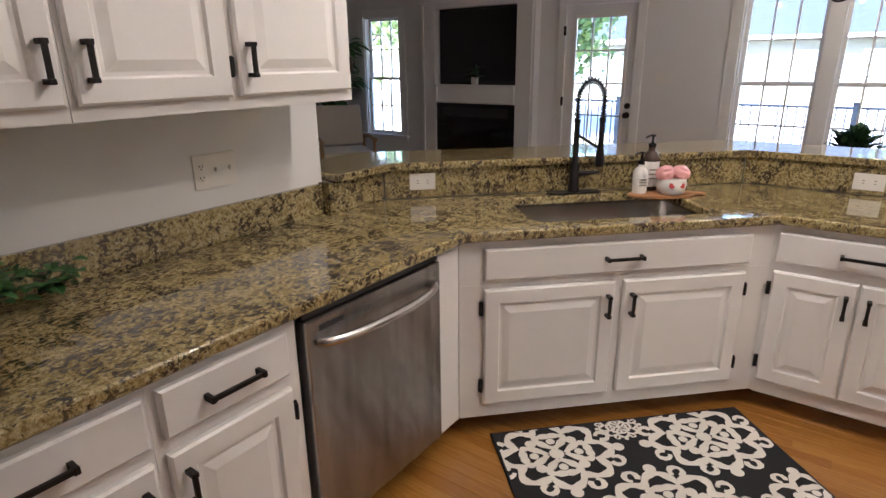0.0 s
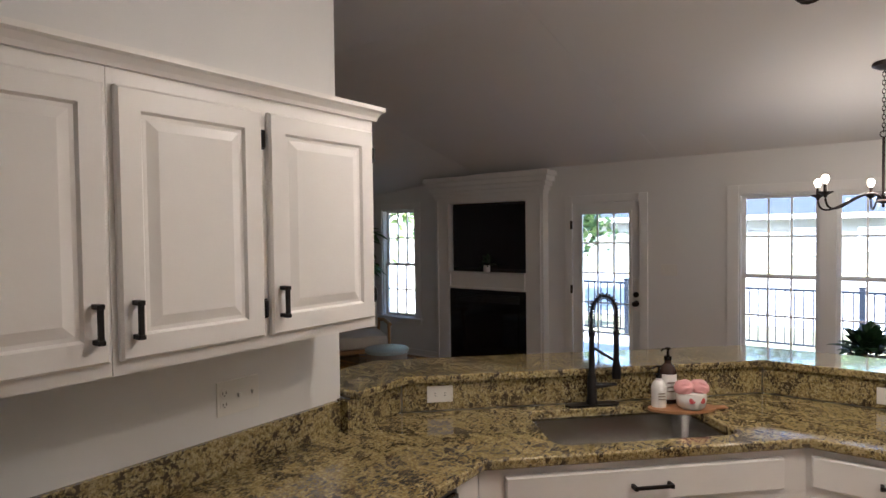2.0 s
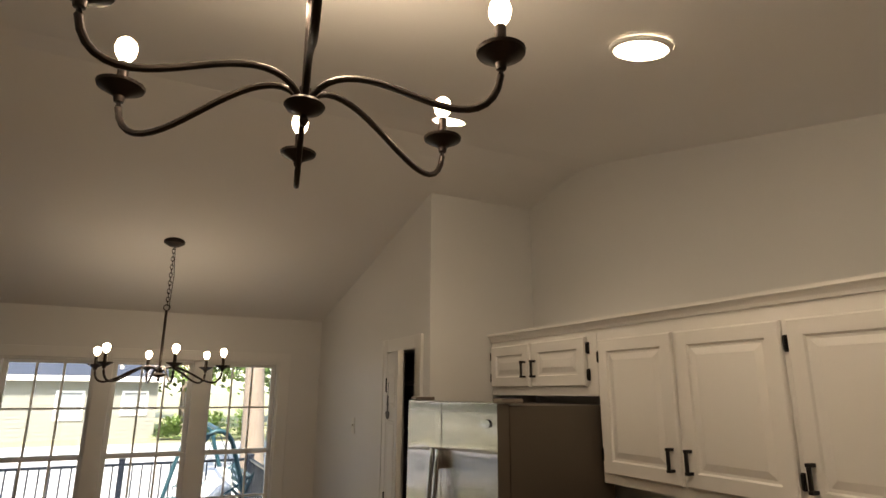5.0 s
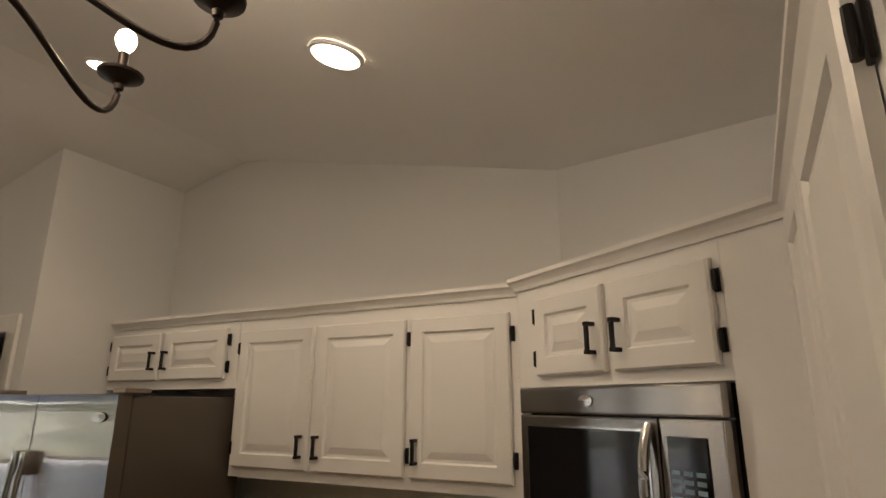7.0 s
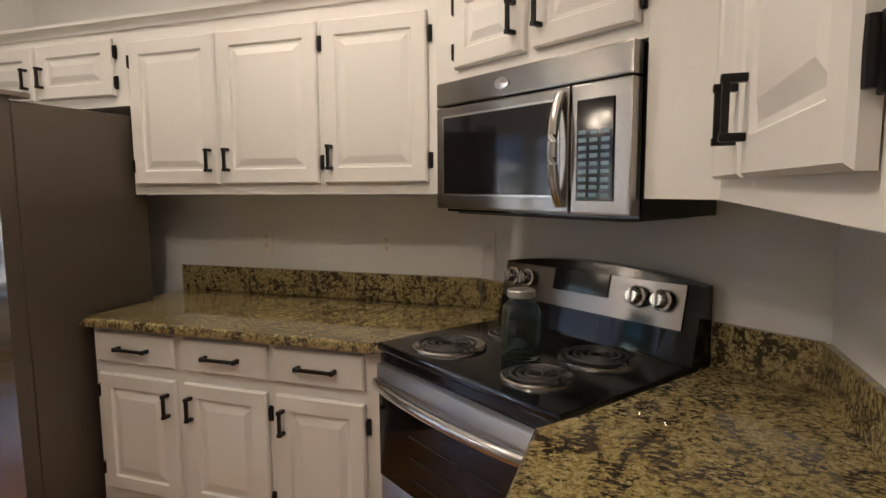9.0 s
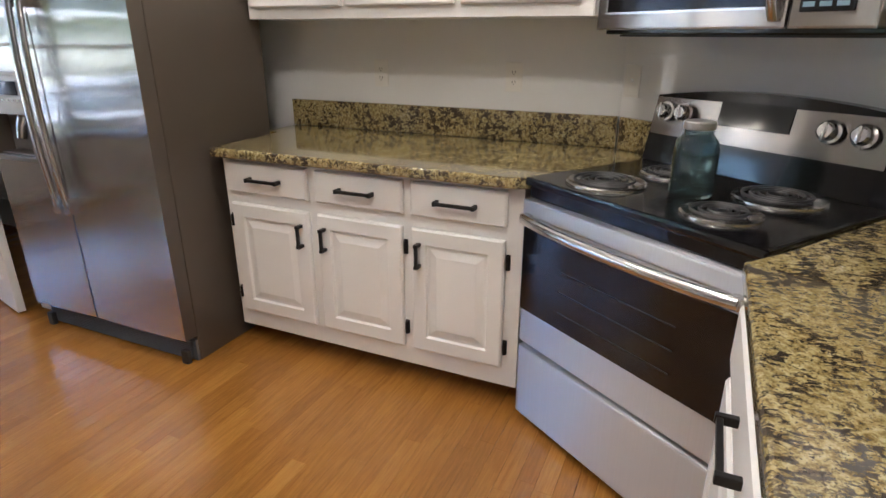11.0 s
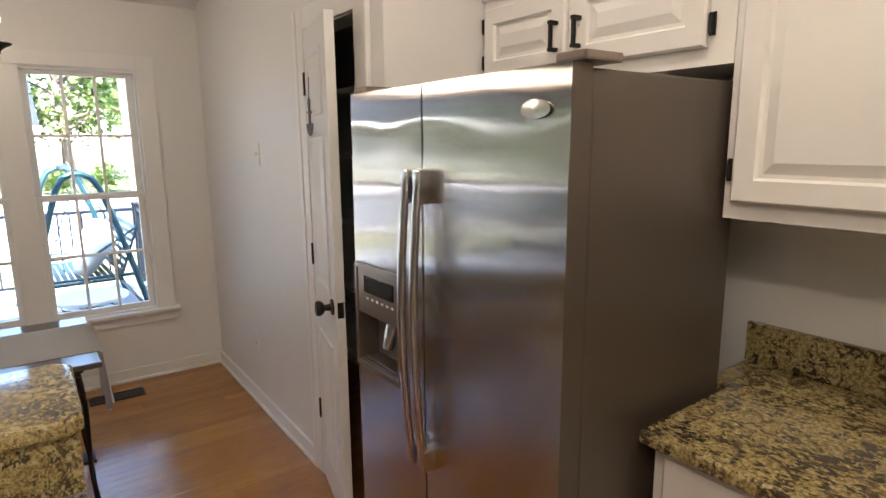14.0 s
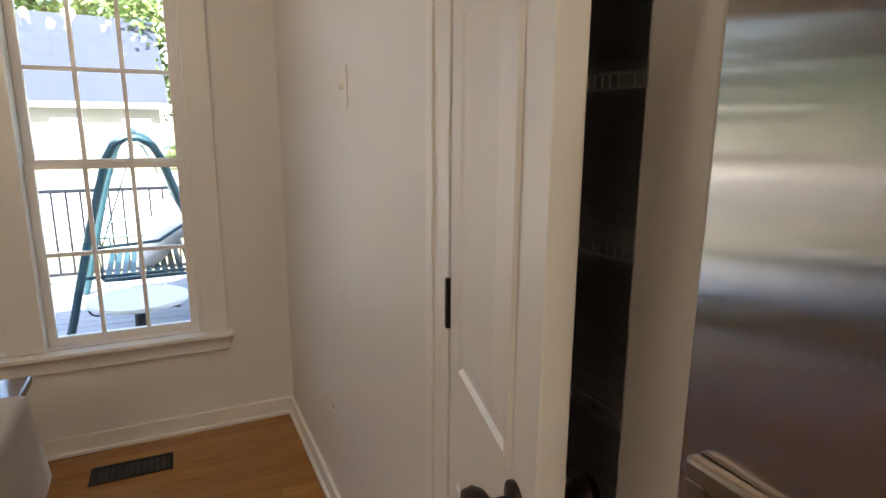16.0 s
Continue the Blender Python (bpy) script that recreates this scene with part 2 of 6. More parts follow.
def tube(bm, pts, r, n=8, closed=False):
    pts = [Vector(p) for p in pts]
    rings = []
    count = len(pts)
    up = Vector((0, 0, 1))
    for i, p in enumerate(pts):
        a = pts[(i - 1) % count] if closed or i else p
        b = pts[(i + 1) % count] if closed or i < count - 1 else p
        d = (b - a).normalized()
        side = d.cross(up)
        if side.length < 0.05:
            side = d.cross(Vector((1, 0, 0)))
        side.normalize()
        nor = side.cross(d)
        rr = r[i] if isinstance(r, (list, tuple)) else r
        rings.append([bm.verts.new(p + rr * (math.cos(2 * math.pi * k / n) * side + math.sin(2 * math.pi * k / n) * nor)) for k in range(n)])
    pairs = list(zip(rings, rings[1:])) + ([(rings[-1], rings[0])] if closed else [])
    for a, b in pairs:
        for k in range(n):
            bm.faces.new((a[k], a[(k + 1) % n], b[(k + 1) % n], b[k]))
    if not closed:
        bm.faces.new(rings[0][::-1])
        bm.faces.new(rings[-1])
    return bm


def bezier(ctrl, steps=12):
    out = []
    n = len(ctrl) - 1
    for s in range(steps + 1):
        t = s / steps
        p = Vector((0, 0, 0))
        for i, c in enumerate(ctrl):
            p += math.comb(n, i) * (1 - t) ** (n - i) * t ** i * Vector(c)
        out.append(p)
    return out


def mesh_of(name, bm, material, smooth=False):
    bmesh.ops.recalc_face_normals(bm, faces=bm.faces)
    me = bpy.data.meshes.new(name)
    bm.to_mesh(me)
    bm.free()
    me.materials.append(material)
    if material.name.startswith("brushed_steel"):
        uv = me.uv_layers.new(name="width")
        for loop in me.loops:
            c = me.vertices[loop.vertex_index].co
            uv.data[loop.index].uv = (c.x + 0.3 * c.y, c.z)
    if smooth:
        for p in me.polygons:
            p.use_smooth = True
        me.set_sharp_from_angle(angle=radians(40))
    return me


def part(name, bm, material, parent, label="", smooth=False, m=None):
    ob = new(name, mesh_of(name, bm, material, smooth) if isinstance(bm, bmesh.types.BMesh) else bm)
    ob.parent = parent
    if m is not None:
        ob.matrix_basis = m
    if label:
        ob["label"] = label
    return ob


def thing(name, m, label, category, group="", kind=""):
    ob = new(name)
    ob.empty_display_size = 0.1
    ob.matrix_world = m
    return tagged(ob, label, category, group, kind)


def solid(name, bm, material, label, category="", group="", kind="", smooth=False):
    ob = new(name, mesh_of(name, bm, material, smooth))
    return tagged(ob, label, category, group, kind)


def structure(name, bm, material, label, smooth=False):
    return solid(name, bm, material, label, "", "", "structure", smooth)

# ---------------------------------------------------------------- the shell
EAVE, RIDGE_Y, SLOPE = 2.425, 3.58, 0.236
FL = 0.05       # level of the finished floor


def ceil_z(y):
    return EAVE + SLOPE * (2.92 - abs(y - RIDGE_Y))


def wall_y(bm, x0, x1, y0, y1, z0=0.0, top=None):
    """A wall along y whose top follows the vault."""
    ys = [y0] + ([RIDGE_Y] if y0 < RIDGE_Y < y1 else []) + [y1]
    prof = [(y0, z0), (y1, z0)] + [(y, ceil_z(y) + 0.02 if top is None else top) for y in reversed(ys)]
    a = [bm.verts.new((x0, y, z)) for y, z in prof]
    b = [bm.verts.new((x1, y, z)) for y, z in prof]
    bm.faces.new(a)
    bm.faces.new(b[::-1])
    for i in range(len(prof)):
        j = (i + 1) % len(prof)
        bm.faces.new((a[i], b[i], b[j], a[j]))
    return bm


LW, BW, PX, WY = -1.03, 2.86, 2.112, 6.50
U = Vector((0.559, 0.829, 0))
N = Vector((-0.829, 0.559, 0))
WM = Vector((2.512, 1.181, 0))

structure("ground_floor_base", bbox(-6.1, 4.2, -2.2, 6.62, -0.20, FL - 0.018), M_SUB, "dark wooden subfloor under the planks")

# window wall with openings: living window, glass door, triple window
bm = bmesh.new()
T0, T1 = WY, WY + 0.14
OPEN = [(-4.90, -4.28, 0.56, 2.02), (-2.03, -1.265, 0.0, 2.02), (-0.36, 1.745, 0.52, 2.02)]
xs = -6.1
for a, b, lo, hi in OPEN:
    box(bm, xs, a, T0, T1, 0, 2.46)
    if lo > 0:
        box(bm, a, b, T0, T1, 0, lo)
    box(bm, a, b, T0, T1, hi, 2.46)
    xs = b
box(bm, xs, 4.2, T0, T1, 0, 2.46)
structure("wall_north", bm, M_WALL, "pale grey painted wall with windows and glass door")

structure("wall_left", wall_y(bmesh.new(), LW - 0.12, LW, -0.6, 2.10), M_WALL, "pale grey painted wall behind the sink cabinets")
bm = wall_y(bmesh.new(), PX, PX + 0.11, 4.735, WY)
wall_y(bm, PX, PX + 0.11, 4.275, 4.735, 2.04)
wall_y(bm, PX, PX + 0.11, 4.105, 4.275)
structure("wall_pantry", bm, M_WALL, "pale grey painted wall with the pantry doorway")
bm = wall_y(bmesh.new(), BW, BW + 0.12, 1.697, 4.105)
structure("wall_east", bm, M_WALL, "pale grey painted wall behind the counter")
bm = wall_y(bmesh.new(), PX + 0.11, BW + 0.12, 4.105, 4.205)
structure("wall_fridge_side", bm, M_WALL, "pale grey painted return wall beside the fridge")
structure("pantry_ceiling", bbox(PX + 0.12, 4.07, 4.21, WY - 0.01, 2.40, 2.44), M_CEIL, "plain pantry ceiling")
# the angled wall behind the range
p0, p1 = WM + U * 0.622, WM - U * 0.64
bm = bmesh.new()
out = -N * 0.12
prof = [(p0, 0), (p1, 0), (p1, ceil_z(p1.y) + 0.02), (p0, ceil_z(p0.y) + 0.02)]
a = [bm.verts.new((p.x, p.y, z)) for p, z in prof]
b = [bm.verts.new((p.x + out.x, p.y + out.y, z)) for p, z in prof]
bm.faces.new(a)
bm.faces.new(b[::-1])
for i in range(4):
    j = (i + 1) % 4
    bm.faces.new((a[i], b[i], b[j], a[j]))
structure("wall_range", bm, M_WALL, "pale grey painted angled wall behind the range")
structure("wall_south", bbox(0.86, 2.25, 0.53, 0.65, 0, 2.46), M_WALL, "pale grey painted wall behind the right counter")
# walls that close the place
structure("wall_back", bbox(-6.1, 4.2, -2.2, -2.08, 0, 2.46), M_WALL, "pale grey painted wall")
structure("wall_west", wall_y(bmesh.new(), -6.1, -5.98, -2.08, WY, 0.0, 3.3), M_WALL, "pale grey painted living room wall")
structure("wall_far_east", wall_y(bmesh.new(), 4.08, 4.2, -2.08, WY), M_WALL, "pale grey painted wall")
structure("wall_hall", bbox(0.86, 0.98, -2.08, 0.53, 0, 2.46), M_WALL, "pale grey painted hall wall")
structure("wall_living_south", bbox(-5.98, LW - 0.12, -0.6, -0.48, 0, 3.0), M_WALL, "pale grey painted living room wall")

# vaulted ceiling
bm = bmesh.new()
sec = [(-2.2, 2.40), (0.60, EAVE), (RIDGE_Y - 0.18, ceil_z(RIDGE_Y) - 0.05), (RIDGE_Y, ceil_z(RIDGE_Y) - 0.025), (RIDGE_Y + 0.18, ceil_z(RIDGE_Y) - 0.05), (WY + 0.14, ceil_z(WY + 0.14)),
       (WY + 0.7, 2.30), (WY + 0.7, 2.42), (RIDGE_Y, 3.60), (-2.2, 2.62)]
top_z = ceil_z(RIDGE_Y)
sec_living = [(-2.2, top_z - 0.57)] + [(RIDGE_Y - 0.18, top_z - 0.05)] + sec[3:9] + [(-2.2, top_z + 0.1)]


def ceiling_run(stations):
    """stations: (x, section, drop) from west to east, with end caps."""
    rows_ = [[bm.verts.new((x, y, z - (drop if z < top_z - 0.01 else 0))) for y, z in s_] for x, s_, drop in stations]
    bm.faces.new(rows_[0])
    bm.faces.new(rows_[-1][::-1])
    for a, b in zip(rows_, rows_[1:]):
        for i in range(len(a)):
            j = (i + 1) % len(a)
            bm.faces.new((a[i], b[i], b[j], a[j]))


ceiling_run([(-1.032, sec, 0), (4.2, sec, 0)])
ceiling_run([(-6.1, sec_living, 0.30), (-3.29, sec_living, 0), (-1.034, sec_living, 0)])
structure("ceiling", bm, M_CEIL, "white textured vaulted ceiling")

# ---------------------------------------------------------------- countertops
C_FRONT, C_SPL = 2.53, 3.36


def slab(name, outer, hole, z0, z1, label):
    bm = bmesh.new()
    edges = []
    for ring in [outer] + ([hole] if hole else []):
        vs = [bm.verts.new((x, y, z1)) for x, y in ring]
        edges += [bm.edges.new((vs[i], vs[(i + 1) % len(vs)])) for i in range(len(vs))]
    bmesh.ops.triangle_fill(bm, use_beauty=True, use_dissolve=False, edges=edges)
    ext = bmesh.ops.extrude_face_region(bm, geom=[g for g in bm.faces])
    for g in ext["geom"]:
        if isinstance(g, bmesh.types.BMVert):
            g.co.z = z0
    bmesh.ops.recalc_face_normals(bm, faces=bm.faces)
    rim = [e for e in bm.edges if len(e.link_faces) == 2 and e.calc_face_angle() > 1.0 and abs(e.verts[0].co.z - e.verts[1].co.z) < 1e-5]
    bmesh.ops.bevel(bm, geom=rim, offset=0.009, segments=3, affect="EDGES", profile=0.5)
    return solid(name, bm, M_GRANITE, label, "countertop")


D = Vector((1, 1, 0)) / math.sqrt(2)
SC = Vector((-0.12, 2.83, 0))       # middle of the sink
SN = Vector((1, -1, 0)) / math.sqrt(2)


def round_rect(c, u, v, hu, hv, r, n=4):
    pts = []
    for su, sv, a0 in ((1, 1, 0), (-1, 1, 90), (-1, -1, 180), (1, -1, 270)):
        for k in range(n + 1):
            a = radians(a0 + 90 * k / n)
            p = c + u * (su * (hu - r) + r * math.cos(a)) + v * (sv * (hv - r) + r * math.sin(a))
            pts.append((p.x, p.y))
    return pts


hole = round_rect(SC, D, SN, 0.37, 0.20, 0.06)
slab("countertop", [(LW, 0.0), (-0.375, 0.0), (-0.375, C_FRONT - 0.375), (0.50, 3.03), (1.12, 3.03), (1.14, 3.05), (1.14, 3.62), (3.62 - C_SPL, 3.62), (-0.985, C_SPL - 0.985), (LW, C_SPL - 0.985)],
     hole, 0.876, 0.914, "polished gold and brown granite countertop with sink cutout")
slab("bar_top", [(-0.93, 2.105), (-0.93, 2.40), (0.27, 3.60), (1.13, 3.60), (1.15, 3.62), (1.15, 3.93), (1.12, 3.96), (0.11, 3.96), (-1.29, 2.56), (-1.29, 2.105)],
     None, 1.04, 1.075, "raised polished granite bar top on the half wall")
rl = WM + U * 0.4035
rr_ = WM - U * 0.3595
slab("countertop", [(2.21, 3.135), (2.21, 1.90), tuple((rl + N * 0.60).xy), tuple((rl + N * 0.004).xy), tuple((WM + U * 0.62).xy), (BW - 0.002, 1.70), (BW - 0.002, 3.215), (2.625, 3.215), (2.615, 3.145)],
     None, 0.876, 0.914, "polished gold and brown granite countertop beside the fridge")
slab("countertop", [(0.88, 1.285), (0.88, 0.652), (2.15, 0.652), tuple((WM - U * 0.635 + N * 0.004).xy), tuple((rr_ + N * 0.004).xy), tuple((rr_ + N * 0.58).xy), (1.735, 1.285)],
     None, 0.876, 0.914, "polished gold and brown granite countertop beside the range")

# splashes: one granite piece for each stretch
def splash(pts, th, z0, z1, label):
    a, b = Vector(pts[0]).to_3d(), Vector(pts[1]).to_3d()
    n = (b - a).normalized().cross(Vector((0, 0, 1))) * -th
    bm = prism(bmesh.new(), [a.xy, b.xy, (b + n).xy, (a + n).xy], z0, z1, 0.002)
    return solid("backsplash", bm, M_GRANITE, label, "backsplash", "granite backsplashes")


LBL = "low polished granite backsplash standing on the countertop"
splash(((LW + 0.022, 0.0), (LW + 0.022, 2.079)), 0.02, 0.915, 1.035, LBL)
BLBL = "granite facing below the raised bar top"
splash(((-0.965, 2.102), (-0.965, C_SPL - 0.965)), 0.02, 0.915, 1.039, BLBL)
splash(((-0.960, C_SPL - 0.960), (0.258, C_SPL + 0.258)), 0.02, 0.915, 1.039, BLBL)
splash(((0.262, 3.62), (1.14, 3.62)), 0.02, 0.915, 1.039, BLBL)
splash(((BW - 0.022, 3.215), (BW - 0.022, 1.70)), 0.02, 0.915, 1.035, LBL)
q0, q1, q2, q3 = WM + U * 0.60 + N * 0.022, rl + N * 0.022, rr_ + N * 0.022, WM - U * 0.63 + N * 0.022
splash((q0.xy, q1.xy), 0.02, 0.915, 1.035, LBL)
splash((q2.xy, q3.xy), 0.02, 0.915, 1.035, LBL)
splash(((2.14, 0.672), (0.88, 0.672)), 0.02, 0.915, 1.035, LBL)

solid("backsplash", bbox(LW + 0.001, -0.966, 2.080, 2.101, 0.915, 1.039, 0.002), M_GRANITE, "short granite return at the end of the wall", "backsplash", "granite backsplashes")

# half wall under the bar
bm = prism(bmesh.new(), [(-0.99, 2.105), (-0.99, 2.385), (0.235, 3.645), (1.12, 3.645), (1.12, 3.76), (0.19, 3.76), (-1.15, 2.43), (-1.15, 2.105)], 0, 1.039)
structure("wall_half", bm, M_WALL, "pale grey painted half wall that carries the bar")

# ---------------------------------------------------------------- cabinets
def panel_bm(w, h, t=0.02, rail=0.055, raised=True):
    """A door front in x and z, its front towards -y."""
    loops = [(0, 0), (0, t * 0.7), (0.006, t)]
    if raised:
        loops += [(rail, t), (rail + 0.006, t - 0.009), (rail + 0.016, t - 0.009), (rail + 0.042, t - 0.001)]
    bm = bmesh.new()
    rings = []
    for i, d in loops:
        rings.append([bm.verts.new((x, -d, z)) for x, z in ((i, i), (w - i, i), (w - i, h - i), (i, h - i))])
    bm.faces.new(rings[0])
    for a, b in zip(rings, rings[1:]):
        for k in range(4):
            bm.faces.new((a[k], a[(k + 1) % 4], b[(k + 1) % 4], b[k]))
    bm.faces.new(rings[-1])
    return bm


def handle_bm(length, upright):
    bm = bmesh.new()
    h = length / 2
    box(bm, -h, h, -0.032, -0.022, -0.006, 0.006, 0.002)
    for s in (-1, 1):
        box(bm, s * h - 0.006, s * h + 0.006, -0.034, 0, -0.008, 0.008, 0.002)
    if upright:
        bmesh.ops.rotate(bm, verts=bm.verts, matrix=Matrix.Rotation(radians(90), 3, "Y"))
    return bm


def hinge_bm():
    bm = bmesh.new()
    box(bm, -0.008, 0.008, -0.006, 0.0, -0.028, 0.028, 0.002)
    lathe(bm, [(0.005, -0.024), (0.0055, 0), (0.005, 0.024)], 8, (0, -0.012, 0))
    return bm


ME_HV = mesh_of("handle", handle_bm(0.080, True), M_BLACK)
ME_HH = mesh_of("handle", handle_bm(0.138, False), M_BLACK)
ME_HINGE = mesh_of("hinge", hinge_bm(), M_BLACK)


def add_door(cab, x, z, w, h, pull, low=False):
    """pull: the side on which the handle sits, 'l' or 'r'; low: handle near the bottom."""
    d = part("door", panel_bm(w, h), M_CAB, cab, m=pose(x, -0.002, z))
    hx = 0.032 if pull == "l" else w - 0.032
    hz = 0.095 if low else h - 0.095
    part("handle", ME_HV, None, d, "black iron bar handle", m=pose(hx, -0.02, hz))
    ex = w + 0.010 if pull == "l" else -0.010
    for z1 in ((0.078, h - 0.078) if h > 0.35 else (0.055, h - 0.055)):
        part("hinge", ME_HINGE, None, d, "black exposed hinge", m=pose(ex, 0.0, z1))
    return d


def add_drawer(cab, x, z, w, h):
    d = part("drawer", panel_bm(w, h, raised=False), M_CAB, cab, m=pose(x, -0.002, z))
    part("handle", ME_HH, None, d, "black iron bar handle", m=pose(w / 2, -0.02, h / 2))
    return d


def base_body(w, depth, z1=0.874, toe=0.15):
    bm = bbox(0, w, 0, depth, 0.135, z1)
    return bm


def base_cabinet(m, w, depth, label, cols, group="base cabinets", dz=(0.725, 0.845), doorz=(0.20, 0.685), toe=0.15):
    """cols: (x0, x1, pull) for each door and, above it, its drawer."""
    cab = thing("base_cabinet", m, label, "cabinet", group)
    part("body", base_body(w, depth, 0.874, toe), M_CAB, cab)
    part("toe_kick", bbox(0.0, w, toe, depth, FL, 0.1345), M_CAB, cab)
    for x0, x1, pull, drawer in cols:
        if pull:
            add_door(cab, x0, doorz[0], x1 - x0, doorz[1] - doorz[0], pull)
        if drawer:
            add_drawer(cab, drawer[0], dz[0], drawer[1] - drawer[0], dz[1] - dz[0])
    return cab


WHITE = "white painted wooden base cabinet with raised panel doors"
# left run, facing +x: local x is world y
FX = -0.41
base_cabinet(pose(FX, 0.02, 0, 0, 0, 90), 0.51, 0.61, WHITE + " by the wall", [(0.03, 0.48, "l", (0.03, 0.48))])
base_cabinet(pose(FX, 0.531, 0, 0, 0, 90), 0.479, 0.61, WHITE + " in the run", [(0.03, 0.467, "r", (0.03, 0.467))])
base_cabinet(pose(FX, 1.011, 0, 0, 0, 90), 0.399, 0.61, WHITE + " by the dishwasher", [(0.02, 0.36, "l", (0.02, 0.36))])
# filler between dishwasher and sink cabinet
part("body", prism(bmesh.new(), [(FX, 2.04), (FX, 2.165), (-0.60, 2.35), (-0.94, 2.35), (-0.94, 2.04)], 0.135, 0.874), M_CAB,
     thing("base_cabinet", pose(0, 0, 0), "white painted corner filler between dishwasher and sink cabinet", "cabinet", "base cabinets"))
# sink cabinet, facing the room corner
E0 = Vector((FX, FX + 2.58, 0))
cab = thing("base_cabinet", pose(E0.x, E0.y, 0, 0, 0, 45), "white painted sink base cabinet with two raised panel doors", "cabinet", "base cabinets")
L_S = (3.065 - 2.58 - FX) * math.sqrt(2)
bm = bbox(0, L_S, 0, 0.48, 0.135, 0.70)
part("body", bm, M_CAB, cab)
part("face_frame", bbox(0, L_S, 0.0, 0.02, 0.7005, 0.874), M_CAB, cab)
part("toe_kick", bbox(0.06, L_S, 0.15, 0.48, FL, 0.1345), M_CAB, cab)
add_door(cab, 0.093, 0.20, 0.515, 0.485, "r")
add_door(cab, 0.642, 0.20, 0.513, 0.485, "l")
add_drawer(cab, 0.093, 0.722, 1.07, 0.12)
# peninsula, facing -y
PX0 = 3.065 - 2.58
base_cabinet(pose(PX0, 3.065, 0), 1.10 - PX0, 0.53, "white painted base cabinet at the end of the peninsula", [(0.02, 0.303, "r", (0.02, 0.583)), (0.311, 0.583, "l", None)])
# east run, facing -x: local x is world -y
base_cabinet(pose(2.262, 3.125, 0, 0, 0, -90), 1.245, 0.595, "white painted base cabinet with three doors and three drawers",
             [(0.033, 0.406, "r", (0.033, 0.408)), (0.448, 0.808, "l", (0.446, 0.812)), (0.846, 1.19, "l", (0.844, 1.192))], dz=(0.738, 0.858), doorz=(0.215, 0.692), toe=0.20)
# south run, facing +y: local x is world -x
base_cabinet(pose(1.72, 1.26, 0, 0, 0, 180), 0.83, 0.60, WHITE + " beside the range", [(0.04, 0.40, "r", (0.04, 0.79)), (0.43, 0.79, "l", None)])
part("body", prism(bmesh.new(), [(1.73, 1.255), tuple((rr_ + N * 0.585 - U * 0.006).xy), tuple((rr_ + N * 0.03 - U * 0.006).xy), (2.1, 0.70), (1.725, 0.70)], FL, 0.874), M_CAB,
     thing("base_cabinet", pose(0, 0, 0), "white painted corner filler between range and cabinet", "cabinet", "base cabinets"))


def upper_cabinet(m, w, depth, z0, z1, label, doors, body=None, top=0.05, rail=0.035):
    cab = thing("wall_cabinet", m, label, "cabinet", "wall cabinets")
    part("body", body or bbox(0, w, 0, depth, z0, z1), M_CAB, cab)
    for x0, x1, pull in doors:
        add_door(cab, x0, z0 + rail, x1 - x0, z1 - z0 - rail - top, pull, low=True)
    return cab


UZ0, UZ1 = 1.382, 2.10
UL = "white painted wall cabinet with raised panel doors"
upper_cabinet(pose(-0.715, 0.02, 0, 0, 0, 90), 1.085, 0.312, UZ0 - 0.008, UZ1, UL + " above the granite counter", [(0.03, 0.52, "l"), (0.55, 1.075, "r")])
upper_cabinet(pose(-0.715, 1.107, 0, 0, 0, 90), 0.873, 0.312, UZ0 - 0.008, UZ1, UL + " over the dishwasher", [(0.012, 0.405, "l"), (0.43, 0.855, "l")])
upper_cabinet(pose(2.535, 3.155, 0, 0, 0, -90), 1.388, 0.322, UZ0, UZ1, UL + " over the counter", [(0.024, 0.452, "r"), (0.475, 0.914, "l"), (0.938, 1.349, "l")], top=0.085, rail=0.042)
upper_cabinet(pose(2.535, 4.10, 0, 0, 0, -90), 0.943, 0.322, 1.758, UZ1, UL + " above the fridge", [(0.02, 0.41, "r"), (0.44, 0.875, "l")], top=0.062, rail=0.044)
TH = math.degrees(math.atan2(-U.y, -U.x))
o = WM + U * 0.44 + N * 0.36
upper_cabinet(pose(o.x, o.y, 0, 0, 0, TH), 0.80, 0.357, 1.742, UZ1, UL + " above the microwave", [(0.114, 0.422, "r"), (0.457, 0.78, "l")], top=0.075)
# corner fillers of the wall cabinets
cf = thing("wall_cabinet", pose(0, 0, 0), "white painted corner filler between wall cabinets", "cabinet", "wall cabinets")
e = WM + U * 0.441 + N * 0.36
part("body", prism(bmesh.new(), [(2.535, 1.766), tuple(e.xy), tuple((e - N * 0.35).xy), (2.855, 1.72), (2.855, 1.766)], UZ0, UZ1), M_CAB, cf)
e2 = WM - U * 0.361 + N * 0.36
cf = thing("wall_cabinet", pose(0, 0, 0), "white painted corner filler beside the microwave", "cabinet", "wall cabinets")
part("body", prism(bmesh.new(), [tuple(e2.xy), (1.906, 0.935), (1.906, 0.655), (2.14, 0.655), tuple((e2 - N * 0.35).xy)], UZ0 - 0.003, UZ1), M_CAB, cf)
upper_cabinet(pose(1.905, 0.935, 0, 0, 0, 180), 0.89, 0.28, UZ0 - 0.003, UZ1, UL + " beside the range", [(0.03, 0.365, "r"), (0.39, 0.845, "l")], rail=0.042)

